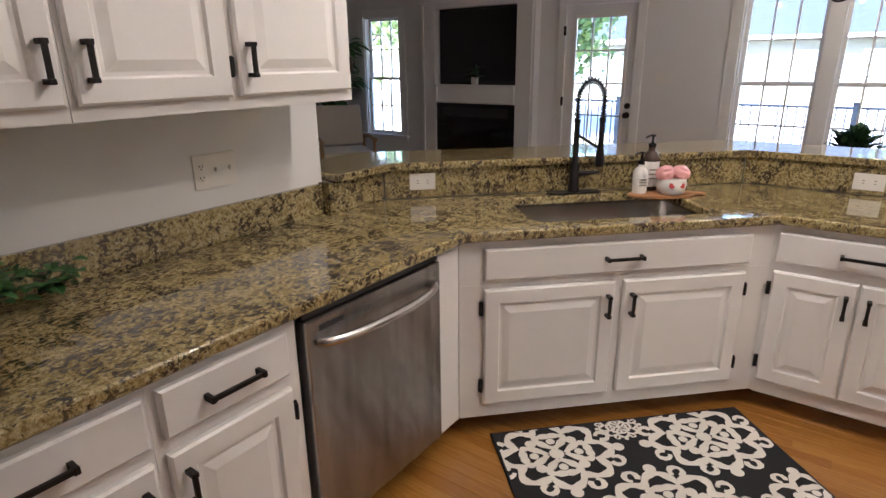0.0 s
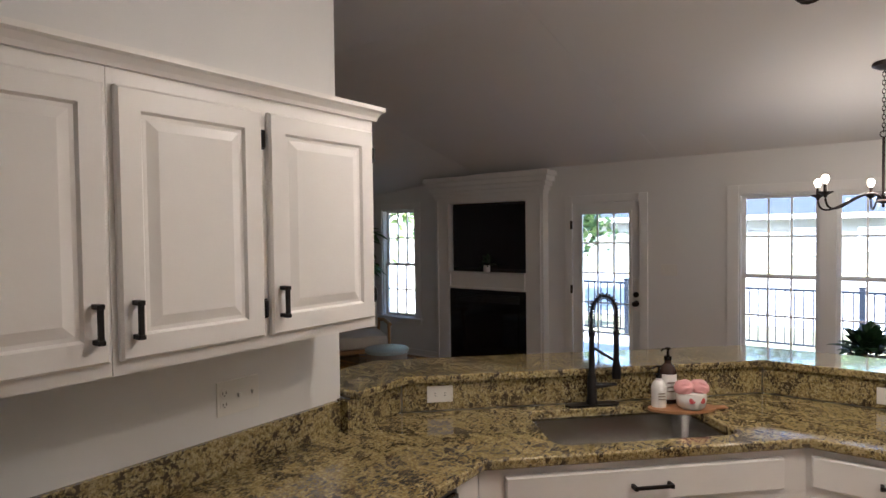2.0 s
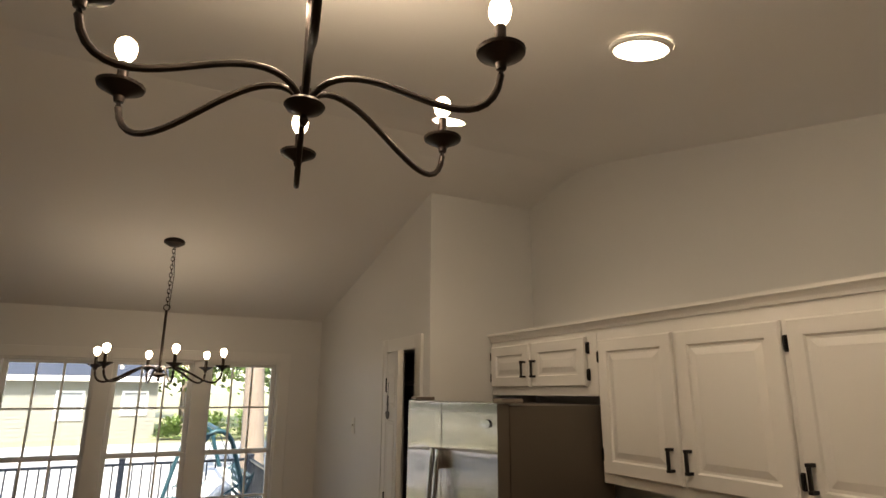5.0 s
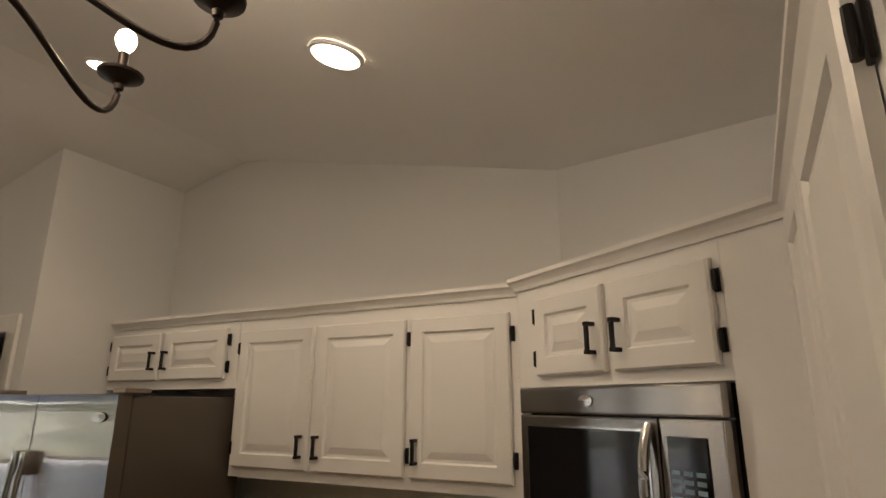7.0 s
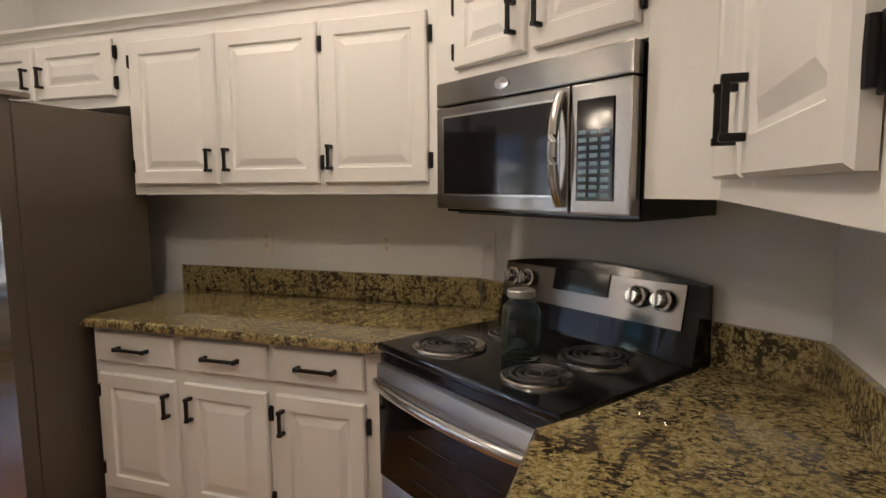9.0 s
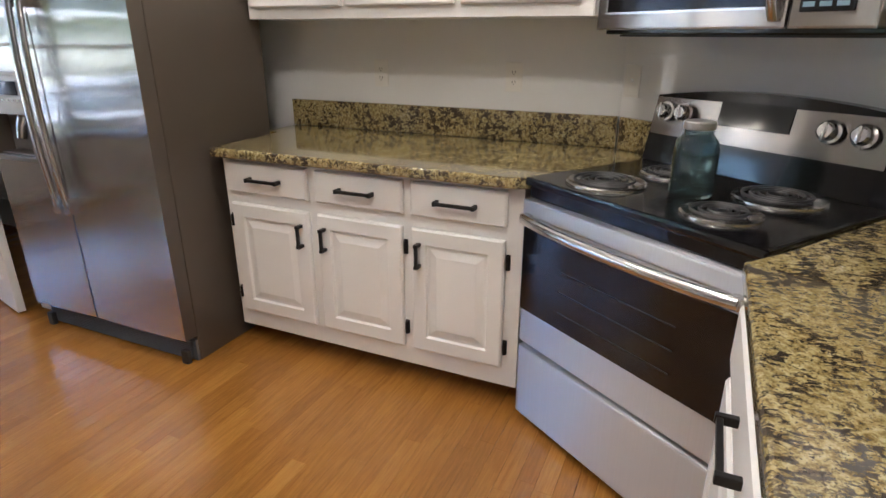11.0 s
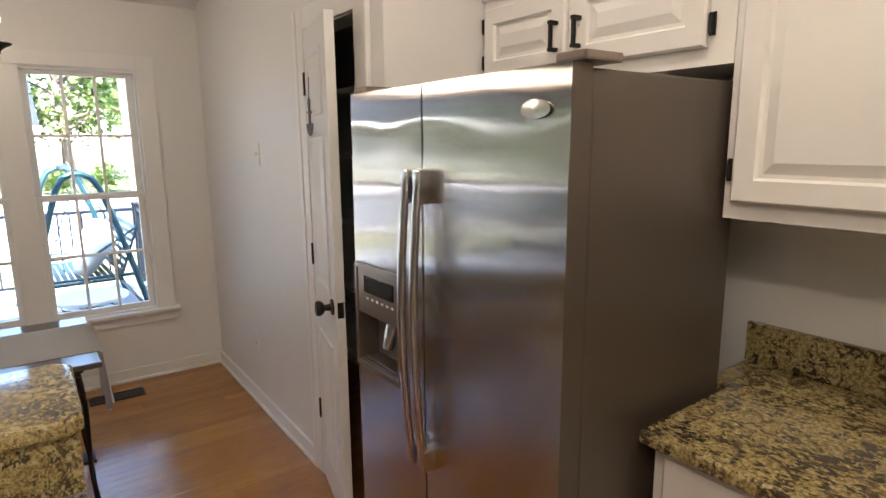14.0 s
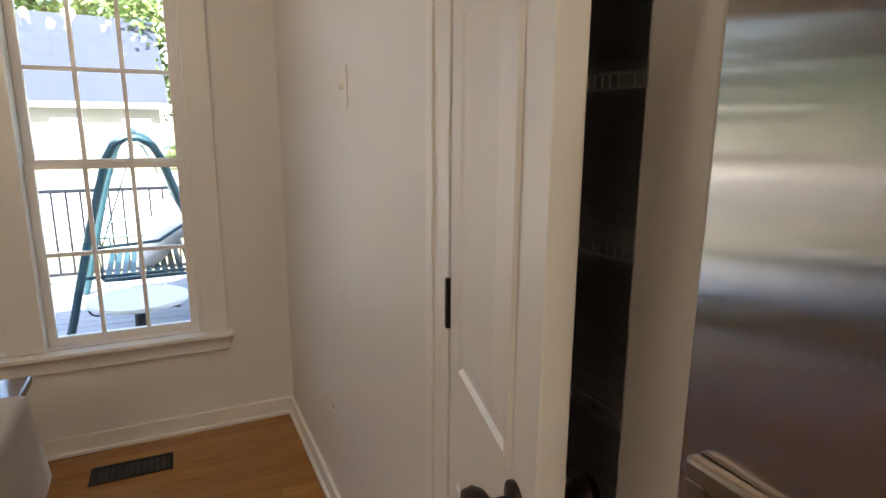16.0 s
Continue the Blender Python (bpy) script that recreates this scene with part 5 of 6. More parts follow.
# ---------------------------------------------------------------- fireplace
fp = thing("fireplace", pose(0, 0, 0), "white built-in fireplace surround with television niche above", "fireplace")
FY = WY - 0.125
FX0, FX1 = -3.85, -2.315
NX0, NX1 = -3.645, -2.54
for x0_, x1_ in ((FX0, NX0), (NX1, FX1)):
    pi_ = part("pilaster", bbox(x0_, x1_, FY, WY - 0.001, FL, 2.13, 0.003), M_TRIM, fp)
    xm = (FX0 + 0.04) if x0_ == FX0 else (FX1 - 0.04)
    part("bead", bbox(xm - 0.01, xm + 0.01, FY - 0.012, FY, 0.05, 2.10, 0.003), M_TRIM, pi_)
for za, zb in ((2.06, 2.13), (1.005, 1.215), (FL, 0.09)):
    part("cross_rail", bbox(NX0, NX1, FY + 0.001, WY - 0.001, za, zb), M_TRIM, fp)
bm = bmesh.new()
for k, (o_, za, zb) in enumerate(((0.012, 2.13, 2.17), (0.03, 2.17, 2.215), (0.055, 2.215, 2.27), (0.085, 2.27, 2.33), (0.11, 2.33, 2.385))):
    box(bm, FX0 - o_, FX1 + o_, FY - o_, WY - 0.001, za, zb - 0.0005, 0.004)
part("crown", bm, M_TRIM, fp)
bm = bmesh.new()
box(bm, NX0 + 0.01, NX1 - 0.01, FY - 0.018, FY + 0.002, 1.185, 1.212, 0.004)
box(bm, NX0 + 0.01, NX1 - 0.01, FY - 0.018, FY + 0.002, 1.010, 1.037, 0.004)
box(bm, NX0 + 0.01, NX0 + 0.037, FY - 0.017, FY + 0.002, 1.037, 1.185)
box(bm, NX1 - 0.037, NX1 - 0.01, FY - 0.017, FY + 0.002, 1.037, 1.185)
part("mantel_panel", bm, M_TRIM, fp)
part("niche_back", bbox(NX0, NX1, WY - 0.012, WY - 0.003, 1.215, 2.06), M_DARK, fp, "dark niche back")
fb = part("firebox", bbox(NX0, NX1, FY + 0.03, WY - 0.01, 0.09, 1.005), M_BLACKP, fp, "black metal firebox front")
part("glass", bbox(NX0 + 0.12, NX1 - 0.12, FY + 0.024, FY + 0.029, 0.22, 0.80, 0.002), M_BLACKG, fb, "black firebox glass")
bm = bmesh.new()
for k in range(6):
    box(bm, NX0 + 0.1, NX1 - 0.1, FY + 0.022, FY + 0.029, 0.85 + k * 0.018, 0.860 + k * 0.018)
part("louvre", bm, M_DARK, fb)
tv = thing("television", pose(0, 0, 0), "black flat television in the niche above the fireplace", "television")
part("screen", bbox(NX0 + 0.04, NX1 - 0.04, WY - 0.055, WY - 0.02, 1.26, 2.03, 0.004), M_BLACKG, tv)
part("bezel", bbox(NX0 + 0.03, NX1 - 0.03, WY - 0.05, WY - 0.014, 1.25, 2.04, 0.004), M_DARK, tv)


# ---------------------------------------------------------------- plants
def leaf_bm(bm, p, d, length, width, droop=0.3, fold=0.15):
    d = d.normalized()
    side = d.cross(Vector((0, 0, 1)))
    if side.length < 0.05:
        side = Vector((1, 0, 0))
    side.normalize()
    up = side.cross(d)
    pts = []
    for t_, w_ in ((0, 0.05), (0.3, 0.8), (0.6, 1.0), (0.85, 0.6), (1.0, 0.05)):
        c = p + d * length * t_ - Vector((0, 0, 1)) * droop * length * t_ * t_
        pts.append((bm.verts.new(c - side * width * w_ / 2 + up * fold * width * w_), bm.verts.new(c), bm.verts.new(c + side * width * w_ / 2 + up * fold * width * w_)))
    for a, b in zip(pts, pts[1:]):
        bm.faces.new((a[0], a[1], b[1], b[0]))
        bm.faces.new((a[1], a[2], b[2], b[1]))


def bush(bm, c, r, h, n, leaf, width, rng):
    for _ in range(n):
        a, el = rng.uniform(0, 2 * math.pi), rng.uniform(0.0, 1.3)
        k = rng.uniform(0.25, 1.0)
        d = Vector((math.cos(a) * math.cos(el), math.sin(a) * math.cos(el), math.sin(el)))
        p = Vector(c) + Vector((d.x * r * k * 0.7, d.y * r * k * 0.7, d.z * h * k * 0.8))
        leaf_bm(bm, p, d + Vector((rng.uniform(-.4, .4), rng.uniform(-.4, .4), rng.uniform(-.2, .5))), leaf * rng.uniform(0.6, 1.2), width * rng.uniform(0.6, 1.2), rng.uniform(0.1, 0.5))


rng = random.Random(5)
# niche plant
pl = thing("potted_plant", pose(-3.10, FY + 0.045, 1.216), "small green plant in a white pot in the niche", "plant")
part("pot", lathe(bmesh.new(), [(0.0, 0), (0.036, 0), (0.042, 0.01), (0.044, 0.085), (0.040, 0.085), (0.038, 0.07), (0.0, 0.07)], 18), M_WHITEC, pl, "white ceramic pot", True)
bm = bmesh.new()
bush(bm, (0, 0, 0.08), 0.10, 0.16, 60, 0.10, 0.025, rng)
for v in bm.verts:
    v.co.y = max(-0.09, min(0.03, v.co.y))
part("leaves", bm, M_LEAFD, pl)
# plant in a planter on the dining table
pl = thing("potted_plant", pose(0.66, 5.25, 0.764), "leafy green plant in a brown planter on the table", "plant")
part("planter", bbox(-0.13, 0.09, -0.07, 0.07, 0.0, 0.085, 0.01), M_WOOD, pl, "brown wooden planter")
bm = bmesh.new()
bush(bm, (-0.01, 0, 0.07), 0.20, 0.24, 230, 0.11, 0.055, rng)
part("leaves", bm, M_LEAFD, pl)
# small plant on the granite counter
pl = thing("potted_plant", pose(-0.865, 0.86, 0.914), "small trailing green plant in a cream pot on the counter", "plant")
part("pot", lathe(bmesh.new(), [(0.0, 0), (0.042, 0), (0.050, 0.012), (0.056, 0.10), (0.051, 0.102), (0.048, 0.09), (0.0, 0.09)], 22), mat("cream_ceramic", (0.72, 0.60, 0.50), 0.3, var=0.04), pl, "cream ceramic pot", True)
bm = bmesh.new()
bush(bm, (0, 0.02, 0.10), 0.13, 0.10, 120, 0.06, 0.045, rng)
for _ in range(60):
    leaf_bm(bm, Vector((rng.uniform(-0.09, 0.02), rng.uniform(0.05, 0.28), rng.uniform(0.05, 0.13))), Vector((rng.uniform(-1, 1), rng.uniform(0, 1), rng.uniform(-.3, .8))), 0.05, 0.042, 0.3)
for k in range(6):
    a = k * 1.1
    tip = Vector((0.05 * math.cos(a), 0.05 * math.sin(a), 0.22 + 0.02 * k))
    tube(bm, [(0, 0, 0.1), tip * 0.7 + Vector((0, 0, 0.05)), tip], 0.0018, 5)
    for j in range(4):
        leaf_bm(bm, tip * (1 - 0.1 * j), Vector((math.cos(a + j * 1.7), math.sin(a + j * 1.7), 0.3)), 0.04, 0.026)
part("leaves", bm, M_LEAF, pl)
pl.scale = (0.86, 0.86, 0.82)
cd = thing("candle", pose(-0.775, 0.83, 0.914), "pink ribbed candle glass on the counter", "candle")
bm = lathe(bmesh.new(), [(0.0, 0), (0.033, 0.0), (0.038, 0.006), (0.040, 0.045), (0.036, 0.058), (0.034, 0.052), (0.0, 0.05)], 36)
for v in bm.verts:
    rr0 = math.hypot(v.co.x, v.co.y)
    if rr0 > 0.03:
        kk = 1 + 0.025 * math.cos(18 * math.atan2(v.co.y, v.co.x))
        v.co.x *= kk
        v.co.y *= kk
part("glass", bm, mat("pink_glass", (0.66, 0.30, 0.40), 0.2, var=0.08), cd, "", True)
part("lid", lathe(bmesh.new(), [(0.036, 0.058), (0.040, 0.060), (0.040, 0.068), (0.0, 0.072)], 24), mat("brass_lid", (0.55, 0.42, 0.22), 0.3, 0.9), cd, "brass rim lid", True)

# fiddle-leaf tree in the living room
tr = thing("indoor_tree", pose(-5.15, 6.0, FL), "tall indoor fig tree with large green leaves", "plant")
part("pot", lathe(bmesh.new(), [(0.0, 0), (0.15, 0), (0.19, 0.02), (0.21, 0.34), (0.19, 0.34), (0.18, 0.30), (0.0, 0.30)], 22), mat("basket", (0.30, 0.22, 0.13), 0.85, var=0.25, fine=150, relief=0.6), tr, "woven basket pot", True)
part("trunk", tube(bmesh.new(), [(0, 0, 0.28), (0.015, 0.01, 0.7), (-0.01, 0, 1.15), (0.03, 0.01, 1.45)], [0.022, 0.018, 0.014, 0.008], 10), M_WOOD, tr, "", True)
bm = bmesh.new()
for k in range(190):
    a = rng.uniform(0, 2 * math.pi)
    rad = rng.uniform(0.02, 0.36)
    z = rng.uniform(0.9, 1.72)
    d = Vector((math.cos(a), math.sin(a), rng.uniform(-0.2, 0.7)))
    leaf_bm(bm, Vector((math.cos(a) * rad, math.sin(a) * rad, z)), d, rng.uniform(0.17, 0.29), rng.uniform(0.12, 0.19), 0.35)
for k in range(24):
    a = k * 2.4
    z = 0.95 + 0.03 * k
    tube(bm, [(0, 0, z - 0.1), (0.15 * math.cos(a), 0.15 * math.sin(a), z), (0.32 * math.cos(a), 0.32 * math.sin(a), z + 0.02)], 0.005, 5)
part("leaves", bm, M_LEAF, tr)

# ---------------------------------------------------------------- living room furniture
ac = thing("armchair", pose(-4.42, 5.55, FL, 0, 0, 55), "cream cushioned armchair with a light wooden frame", "armchair")
part("seat_cushion", bbox(-0.29, 0.29, -0.34, 0.26, 0.28, 0.44, 0.05), M_CREAM, ac, "", True)
bk = bbox(-0.29, 0.29, 0.0, 0.15, 0.0, 0.50, 0.05)
part("back_cushion", bk, M_CREAM, ac, "", True, pose(0, 0.20, 0.45, -14))
bm = bmesh.new()
for sx in (-0.31, 0.31):
    tube(bm, [(sx, -0.38, 0.57), (sx, 0.0, 0.58), (sx, 0.36, 0.52)], 0.021, 8)
part("armrest", bm, M_WOODL, ac, "", True)
for sx in (-0.31, 0.31):
    for y0_, y1_ in ((-0.34, -0.30), (0.36, 0.30)):
        part("leg", tube(bmesh.new(), [(sx, y0_, 0.0), (sx, y1_, 0.56)], [0.014, 0.02], 8), M_WOODL, ac, "", True)
part("seat_frame", bbox(-0.30, 0.30, -0.32, 0.32, 0.23, 0.275, 0.01), M_WOODL, ac)
dt = thing("side_table", pose(-3.45, 5.0, FL), "low drum side table with a pale blue top", "table")
part("drum", lathe(bmesh.new(), [(0.0, 0), (0.20, 0), (0.215, 0.02), (0.215, 0.40), (0.0, 0.40)], 28), mat("drum_grey", (0.30, 0.27, 0.25), 0.7, var=0.15), dt, "", True)
part("tabletop", lathe(bmesh.new(), [(0.0, 0.401), (0.225, 0.401), (0.232, 0.41), (0.232, 0.435), (0.225, 0.44), (0.0, 0.44)], 28), mat("pale_blue_paint", (0.42, 0.52, 0.54), 0.4, var=0.06), dt, "pale blue top", True)

# ---------------------------------------------------------------- dining table
M_TABLE = mat("table_stone", (0.10, 0.095, 0.10), 0.10, var=0.3, scale=14, fine=120, relief=0.0)
dtb = thing("dining_table", pose(0, 0, 0), "dark polished dining table on curved wrought iron legs", "table")
part("tabletop", bbox(0.18, 1.272, 4.88, 5.62, 0.728, 0.752, 0.006), M_TABLE, dtb)
part("apron", bbox(0.24, 1.21, 4.94, 5.56, 0.70, 0.727, 0.004), M_BLACK, dtb)
for cx, sx in ((0.26, -1), (1.19, 1)):
    for cy, sy in ((4.95, -1), (5.55, 1)):
        bm = bmesh.new()
        for o_, f_ in ((0.05, 1), (-0.05, -1)):
            pts = bezier([(cx, cy + o_ * 0.9, 0.70), (cx + sx * 0.03, cy + o_ * 1.4, 0.55), (cx - sx * 0.02, cy - o_ * 0.8, 0.28), (cx + sx * 0.03, cy - o_ * 0.9, FL + 0.005)], 14)
            tube(bm, pts, 0.0095, 8)
        box(bm, cx - 0.02, cx + 0.05, cy - 0.06, cy + 0.06, FL, FL + 0.010, 0.003)
        part("leg", bm, M_BRONZE, dtb, "curved iron leg", True)
rn = solid("table_runner", bmesh.new(), mat("white_linen", (0.74, 0.72, 0.70), 0.9, var=0.04, scale=10, fine=350, relief=0.4), "white linen runner hanging over the table end", "cloth")
bm = bmesh.new()
cols_ = []
for i in range(60):
    s_ = i / 59
    row = []
    for j in range(13):
        y = 5.02 + 0.46 * j / 12
        if s_ < 0.72:
            x, z = 0.14 + (1.283 - 0.14) * s_ / 0.72, 0.7545
        else:
            q = (s_ - 0.72) / 0.28
            x = 1.287 + 0.012 * q + 0.014 * q * math.sin(j * 1.2)
            z = 0.7535 - 0.36 * q * (1.0 - 0.35 * abs(j - 6) / 6)
        row.append(bm.verts.new((x, y, z + 0.0008 * noise.noise((x * 14, y * 14, 0)))))
    cols_.append(row)
for a, b in zip(cols_, cols_[1:]):
    for j in range(12):
        bm.faces.new((a[j], a[j + 1], b[j + 1], b[j]))
bmesh.ops.solidify(bm, geom=list(bm.faces), thickness=0.002)
bm.to_mesh(rn.data)
bm.free()
for p in rn.data.polygons:
    p.use_smooth = True

# ---------------------------------------------------------------- kitchen rug
rug = thing("rug", pose(0.338, 2.361, FL, 0, 0, 45), "black rug with ivory damask medallions on the floor", "rug")
RL, RWd = 1.082, 0.76
part("base", bbox(-RL / 2, RL / 2, -RWd / 2, RWd / 2, 0.001, 0.010, 0.003), M_RUGB, rug, "black woven pile")


def ribbon(bm, pts, w, z=0.0104):
    pts = [Vector((p[0], p[1], 0)) for p in pts]
    left, right = [], []
    for i, p in enumerate(pts):
        d = (pts[min(i + 1, len(pts) - 1)] - pts[max(i - 1, 0)]).normalized()
        n_ = Vector((-d.y, d.x, 0))
        ww = w * (1 + 0.25 * math.sin(i * 1.3))
        a, b = p + n_ * ww / 2, p - n_ * ww / 2
        for v in (a, b):
            v.x = max(-RL / 2 + 0.01, min(RL / 2 - 0.01, v.x))
            v.y = max(-RWd / 2 + 0.01, min(RWd / 2 - 0.01, v.y))
        left.append(bm.verts.new((a.x, a.y, z)))
        right.append(bm.verts.new((b.x, b.y, z)))
    for i in range(len(pts) - 1):
        bm.faces.new((left[i], left[i + 1], right[i + 1], right[i]))


def medallion(cx, cy, s):
    bm = bmesh.new()

    def arc_pts(ox, oy, r, a0, a1, n=12, r1=None):
        r1 = r if r1 is None else r1
        return [(cx + s * (ox + (r + (r1 - r) * k / n) * math.cos(radians(a0 + (a1 - a0) * k / n))), cy + s * (oy + (r + (r1 - r) * k / n) * math.sin(radians(a0 + (a1 - a0) * k / n)))) for k in range(n + 1)]
    def scallop(R, n, amp, w, ph=0.0, squash=0.85):
        pts = []
        for k in range(97):
            a = 2 * math.pi * k / 96
            r = R * (1 + amp * abs(math.cos(n * a / 2 + ph)) - amp * 0.4)
            pts.append((cx + s * r * math.cos(a), cy + s * squash * r * math.sin(a)))
        ribbon(bm, pts, w * s, 0.0104)

    def blob(ox, oy, r, z=0.0105):
        c0 = bm.verts.new((cx + s * ox, cy + s * oy, z))
        ring_ = [bm.verts.new((cx + s * (ox + r * math.cos(k * math.pi / 5)), cy + s * (oy + r * math.sin(k * math.pi / 5)), z)) for k in range(10)]
        if all(abs(v.co.x) < RL / 2 - 0.01 and abs(v.co.y) < RWd / 2 - 0.01 for v in ring_):
            for k in range(10):
                bm.faces.new((c0, ring_[k], ring_[(k + 1) % 10]))
    scallop(0.335, 8, 0.34, 0.056)
    for k in range(4):
        a = math.pi / 2 * k
        ux, uy = math.cos(a), math.sin(a) * 0.85
        vx, vy = -math.sin(a), math.cos(a) * 0.85
        for sg in (-1, 1):
            heart = []
            for i in range(15):
                q = math.pi * i / 14
                h, w = 0.24 - 0.17 * i / 14 + 0.05 * math.sin(q), sg * 0.105 * math.sin(q) ** 0.8
                heart.append((cx + s * (ux * h + vx * w), cy + s * (uy * h + vy * w)))
            ribbon(bm, heart, 0.052 * s, 0.0106)
        blob(ux * 0.165, uy * 0.165, 0.034)
        d45 = a + math.pi / 4
        blob(0.215 * math.cos(d45), 0.19 * math.sin(d45), 0.042)
        blob(0.46 * ux, 0.46 * uy, 0.045)
    for k in range(8):
        a = 2 * math.pi * (k + 0.5) / 8
        ribbon(bm, arc_pts(0.425 * math.cos(a), 0.36 * math.sin(a), 0.045, math.degrees(a) - 150, math.degrees(a) + 150, 9), 0.036 * s, 0.0108)
    blob(0, 0, 0.055)
    part("medallion", bm, M_RUGW, rug, "ivory damask pattern")


for cx, cy, s in ((-0.32, 0.21, 0.54), (0.29, 0.21, 0.54), (-0.015, -0.14, 0.54), (-0.51, -0.21, 0.46), (0.49, -0.21, 0.46), (-0.015, 0.33, 0.20)):
    medallion(cx, cy, s)

# ---------------------------------------------------------------- outdoors
M_GRASS = mat("dry_grass", (0.27, 0.26, 0.15), 0.95, var=0.35, scale=0.6, fine=40, relief=0.6)
M_DECK = mat("deck_boards", (0.33, 0.34, 0.36), 0.7, var=0.12, scale=3, fine=60, vary=(1, 8, 1))
M_CONC = mat("concrete", (0.50, 0.49, 0.48), 0.9, var=0.08, scale=1, fine=60)
M_RAIL = mat("rail_paint", (0.015, 0.02, 0.03), 0.4, 0.3, var=0.15)
M_SWING = mat("swing_paint", (0.02, 0.07, 0.09), 0.45, 0.3, var=0.2)
M_SIDE = mat("siding", (0.24, 0.24, 0.215), 0.8, var=0.06)
M_ROOF = mat("shingles", (0.030, 0.040, 0.064), 0.9, var=0.25, scale=2, fine=14, relief=0.6)
M_HPANE = mat("far_window_pane", (0.24, 0.26, 0.28), 0.12, var=0.1, relief=0.0)
M_BARK = mat("bark", (0.20, 0.16, 0.13), 0.9, var=0.3, scale=5, fine=40, relief=0.8, vary=(6, 6, 1))
M_TREE = mat("tree_leaves", (0.13, 0.20, 0.05), 0.6, var=0.5, scale=1.2, fine=9, relief=0.0)
M_FENCE = mat("fence_board", (0.45, 0.42, 0.38), 0.85, var=0.15, scale=2, vary=(6, 6, 1))

structure("ground", bbox(-400, 400, 6.70, 800, -1.2, -0.55), M_GRASS, "dry lawn that reaches the horizon")
structure("driveway", bbox(-60, 60, 15.5, 31, -0.549, -0.53), M_CONC, "pale sunlit concrete driveway")
dk = thing("deck", pose(0, 0, 0), "grey board deck behind the house", "", "", "structure")
n_b = 25
for k in range(n_b):
    y0_ = 6.66 + k * 0.143
    part("board", bbox(-6.0, 2.25, y0_, y0_ + 0.136, -0.09, -0.055, 0.003), M_DECK, dk)
part("skirt", bbox(-6.0, 2.25, 10.2, 10.24, -0.56, -0.091), M_DECK, dk)
part("skirt", bbox(2.21, 2.25, 6.70, 10.2, -0.56, -0.091), M_DECK, dk)


def railing(p, q, label):
    p, q = Vector(p), Vector(q)
    L = (q - p).length
    ang = math.degrees(math.atan2(q.y - p.y, q.x - p.x))
    r = thing("railing", pose(p.x, p.y, -0.055, 0, 0, ang), label, "railing", "deck railings")
    part("top_rail", bbox(0, L, -0.022, 0.022, 0.86, 0.895, 0.005), M_RAIL, r)
    part("bottom_rail", bbox(0, L, -0.018, 0.018, 0.08, 0.11, 0.004), M_RAIL, r)
    n_ = int(L / 1.55) or 1
    for k in range(n_ + 1):
        x = L * k / n_
        bm_ = bbox(x - 0.035, x + 0.035, -0.035, 0.035, 0.0, 0.93, 0.003)
        box(bm_, x - 0.042, x + 0.042, -0.042, 0.042, 0.93, 0.955, 0.006)
        part("post", bm_, M_RAIL, r)
    me = mesh_of("baluster", bbox(-0.009, 0.009, -0.009, 0.009, 0.11, 0.86), M_RAIL)
    for k in range(1, int(L / 0.115)):
        part("baluster", me, None, r, m=pose(k * 0.115, 0, 0))
    return r


railing((-5.9, 10.12, 0), (2.13, 10.12, 0), "black metal railing along the deck edge")
railing((2.15, 10.05, 0), (2.15, 6.75, 0), "black metal railing at the deck side")

# swing seat
sw = thing("porch_swing", pose(1.40, 9.65, -0.055, 0, 0, -88), "blue-green metal porch swing with pale cushions on the deck", "swing")
for x in (0.0, 1.55):
    bm = bmesh.new()
    arc_ = [(x, -0.50, 0.0), (x, -0.27, 0.90), (x, -0.16, 1.26), (x, -0.11, 1.35), (x, -0.04, 1.395), (x, 0.04, 1.395), (x, 0.11, 1.35), (x, 0.16, 1.26), (x, 0.27, 0.90), (x, 0.50, 0.0)]
    tube(bm, arc_, 0.026, 8)
    tube(bm, [(x, -0.37, 0.5), (x, 0.37, 0.5)], 0.012, 6)
    part("end_frame", bm, M_SWING, sw, "", True)
part("top_bar", tube(bmesh.new(), [(0, 0, 1.41), (0.75, 0, 1.43), (1.55, 0, 1.41)], 0.024, 8), M_SWING, sw, "", True)
part("rear_bar", tube(bmesh.new(), [(0, 0.468, 0.12), (1.55, 0.468, 0.12)], 0.018, 6), M_SWING, sw, "", True)
for k in range(10):
    part("slat", bbox(0.2, 1.35, -0.26 + k * 0.052, -0.22 + k * 0.052, 0.42, 0.435, 0.003), M_SWING, sw)
for k in range(8):
    part("back_slat", bbox(0.2, 1.35, 0.27 + k * 0.022, 0.285 + k * 0.022, 0.47 + k * 0.055, 0.51 + k * 0.055, 0.003), M_SWING, sw)
for x in (0.18, 1.37):
    bm = bmesh.new()
    tube(bm, [(x, -0.26, 0.43), (x, -0.28, 0.66), (x, 0.1, 0.68), (x, 0.42, 0.88)], 0.012, 6)
    tube(bm, [(x, -0.26, 0.43), (x, 0.27, 0.43), (x, 0.45, 0.92)], 0.014, 6)
    part("side_frame", bm, M_SWING, sw, "", True)
    for y in (-0.25, 0.36):
        part("hanger", tube(bmesh.new(), [(x, y, 0.66), (x, 0.02, 1.40)], 0.005, 5), M_SWING, sw)
bm = bmesh.new()
for k in range(5):
    tube(bm, [(1.59, -0.3 + 0.12 * k + 0.05 * math.cos(a), 0.30 + 0.05 * math.sin(a)) for a in [k2 * 0.5 for k2 in range(11)]], 0.006, 5)
part("scrollwork", bm, M_BLACK, sw, "", True)
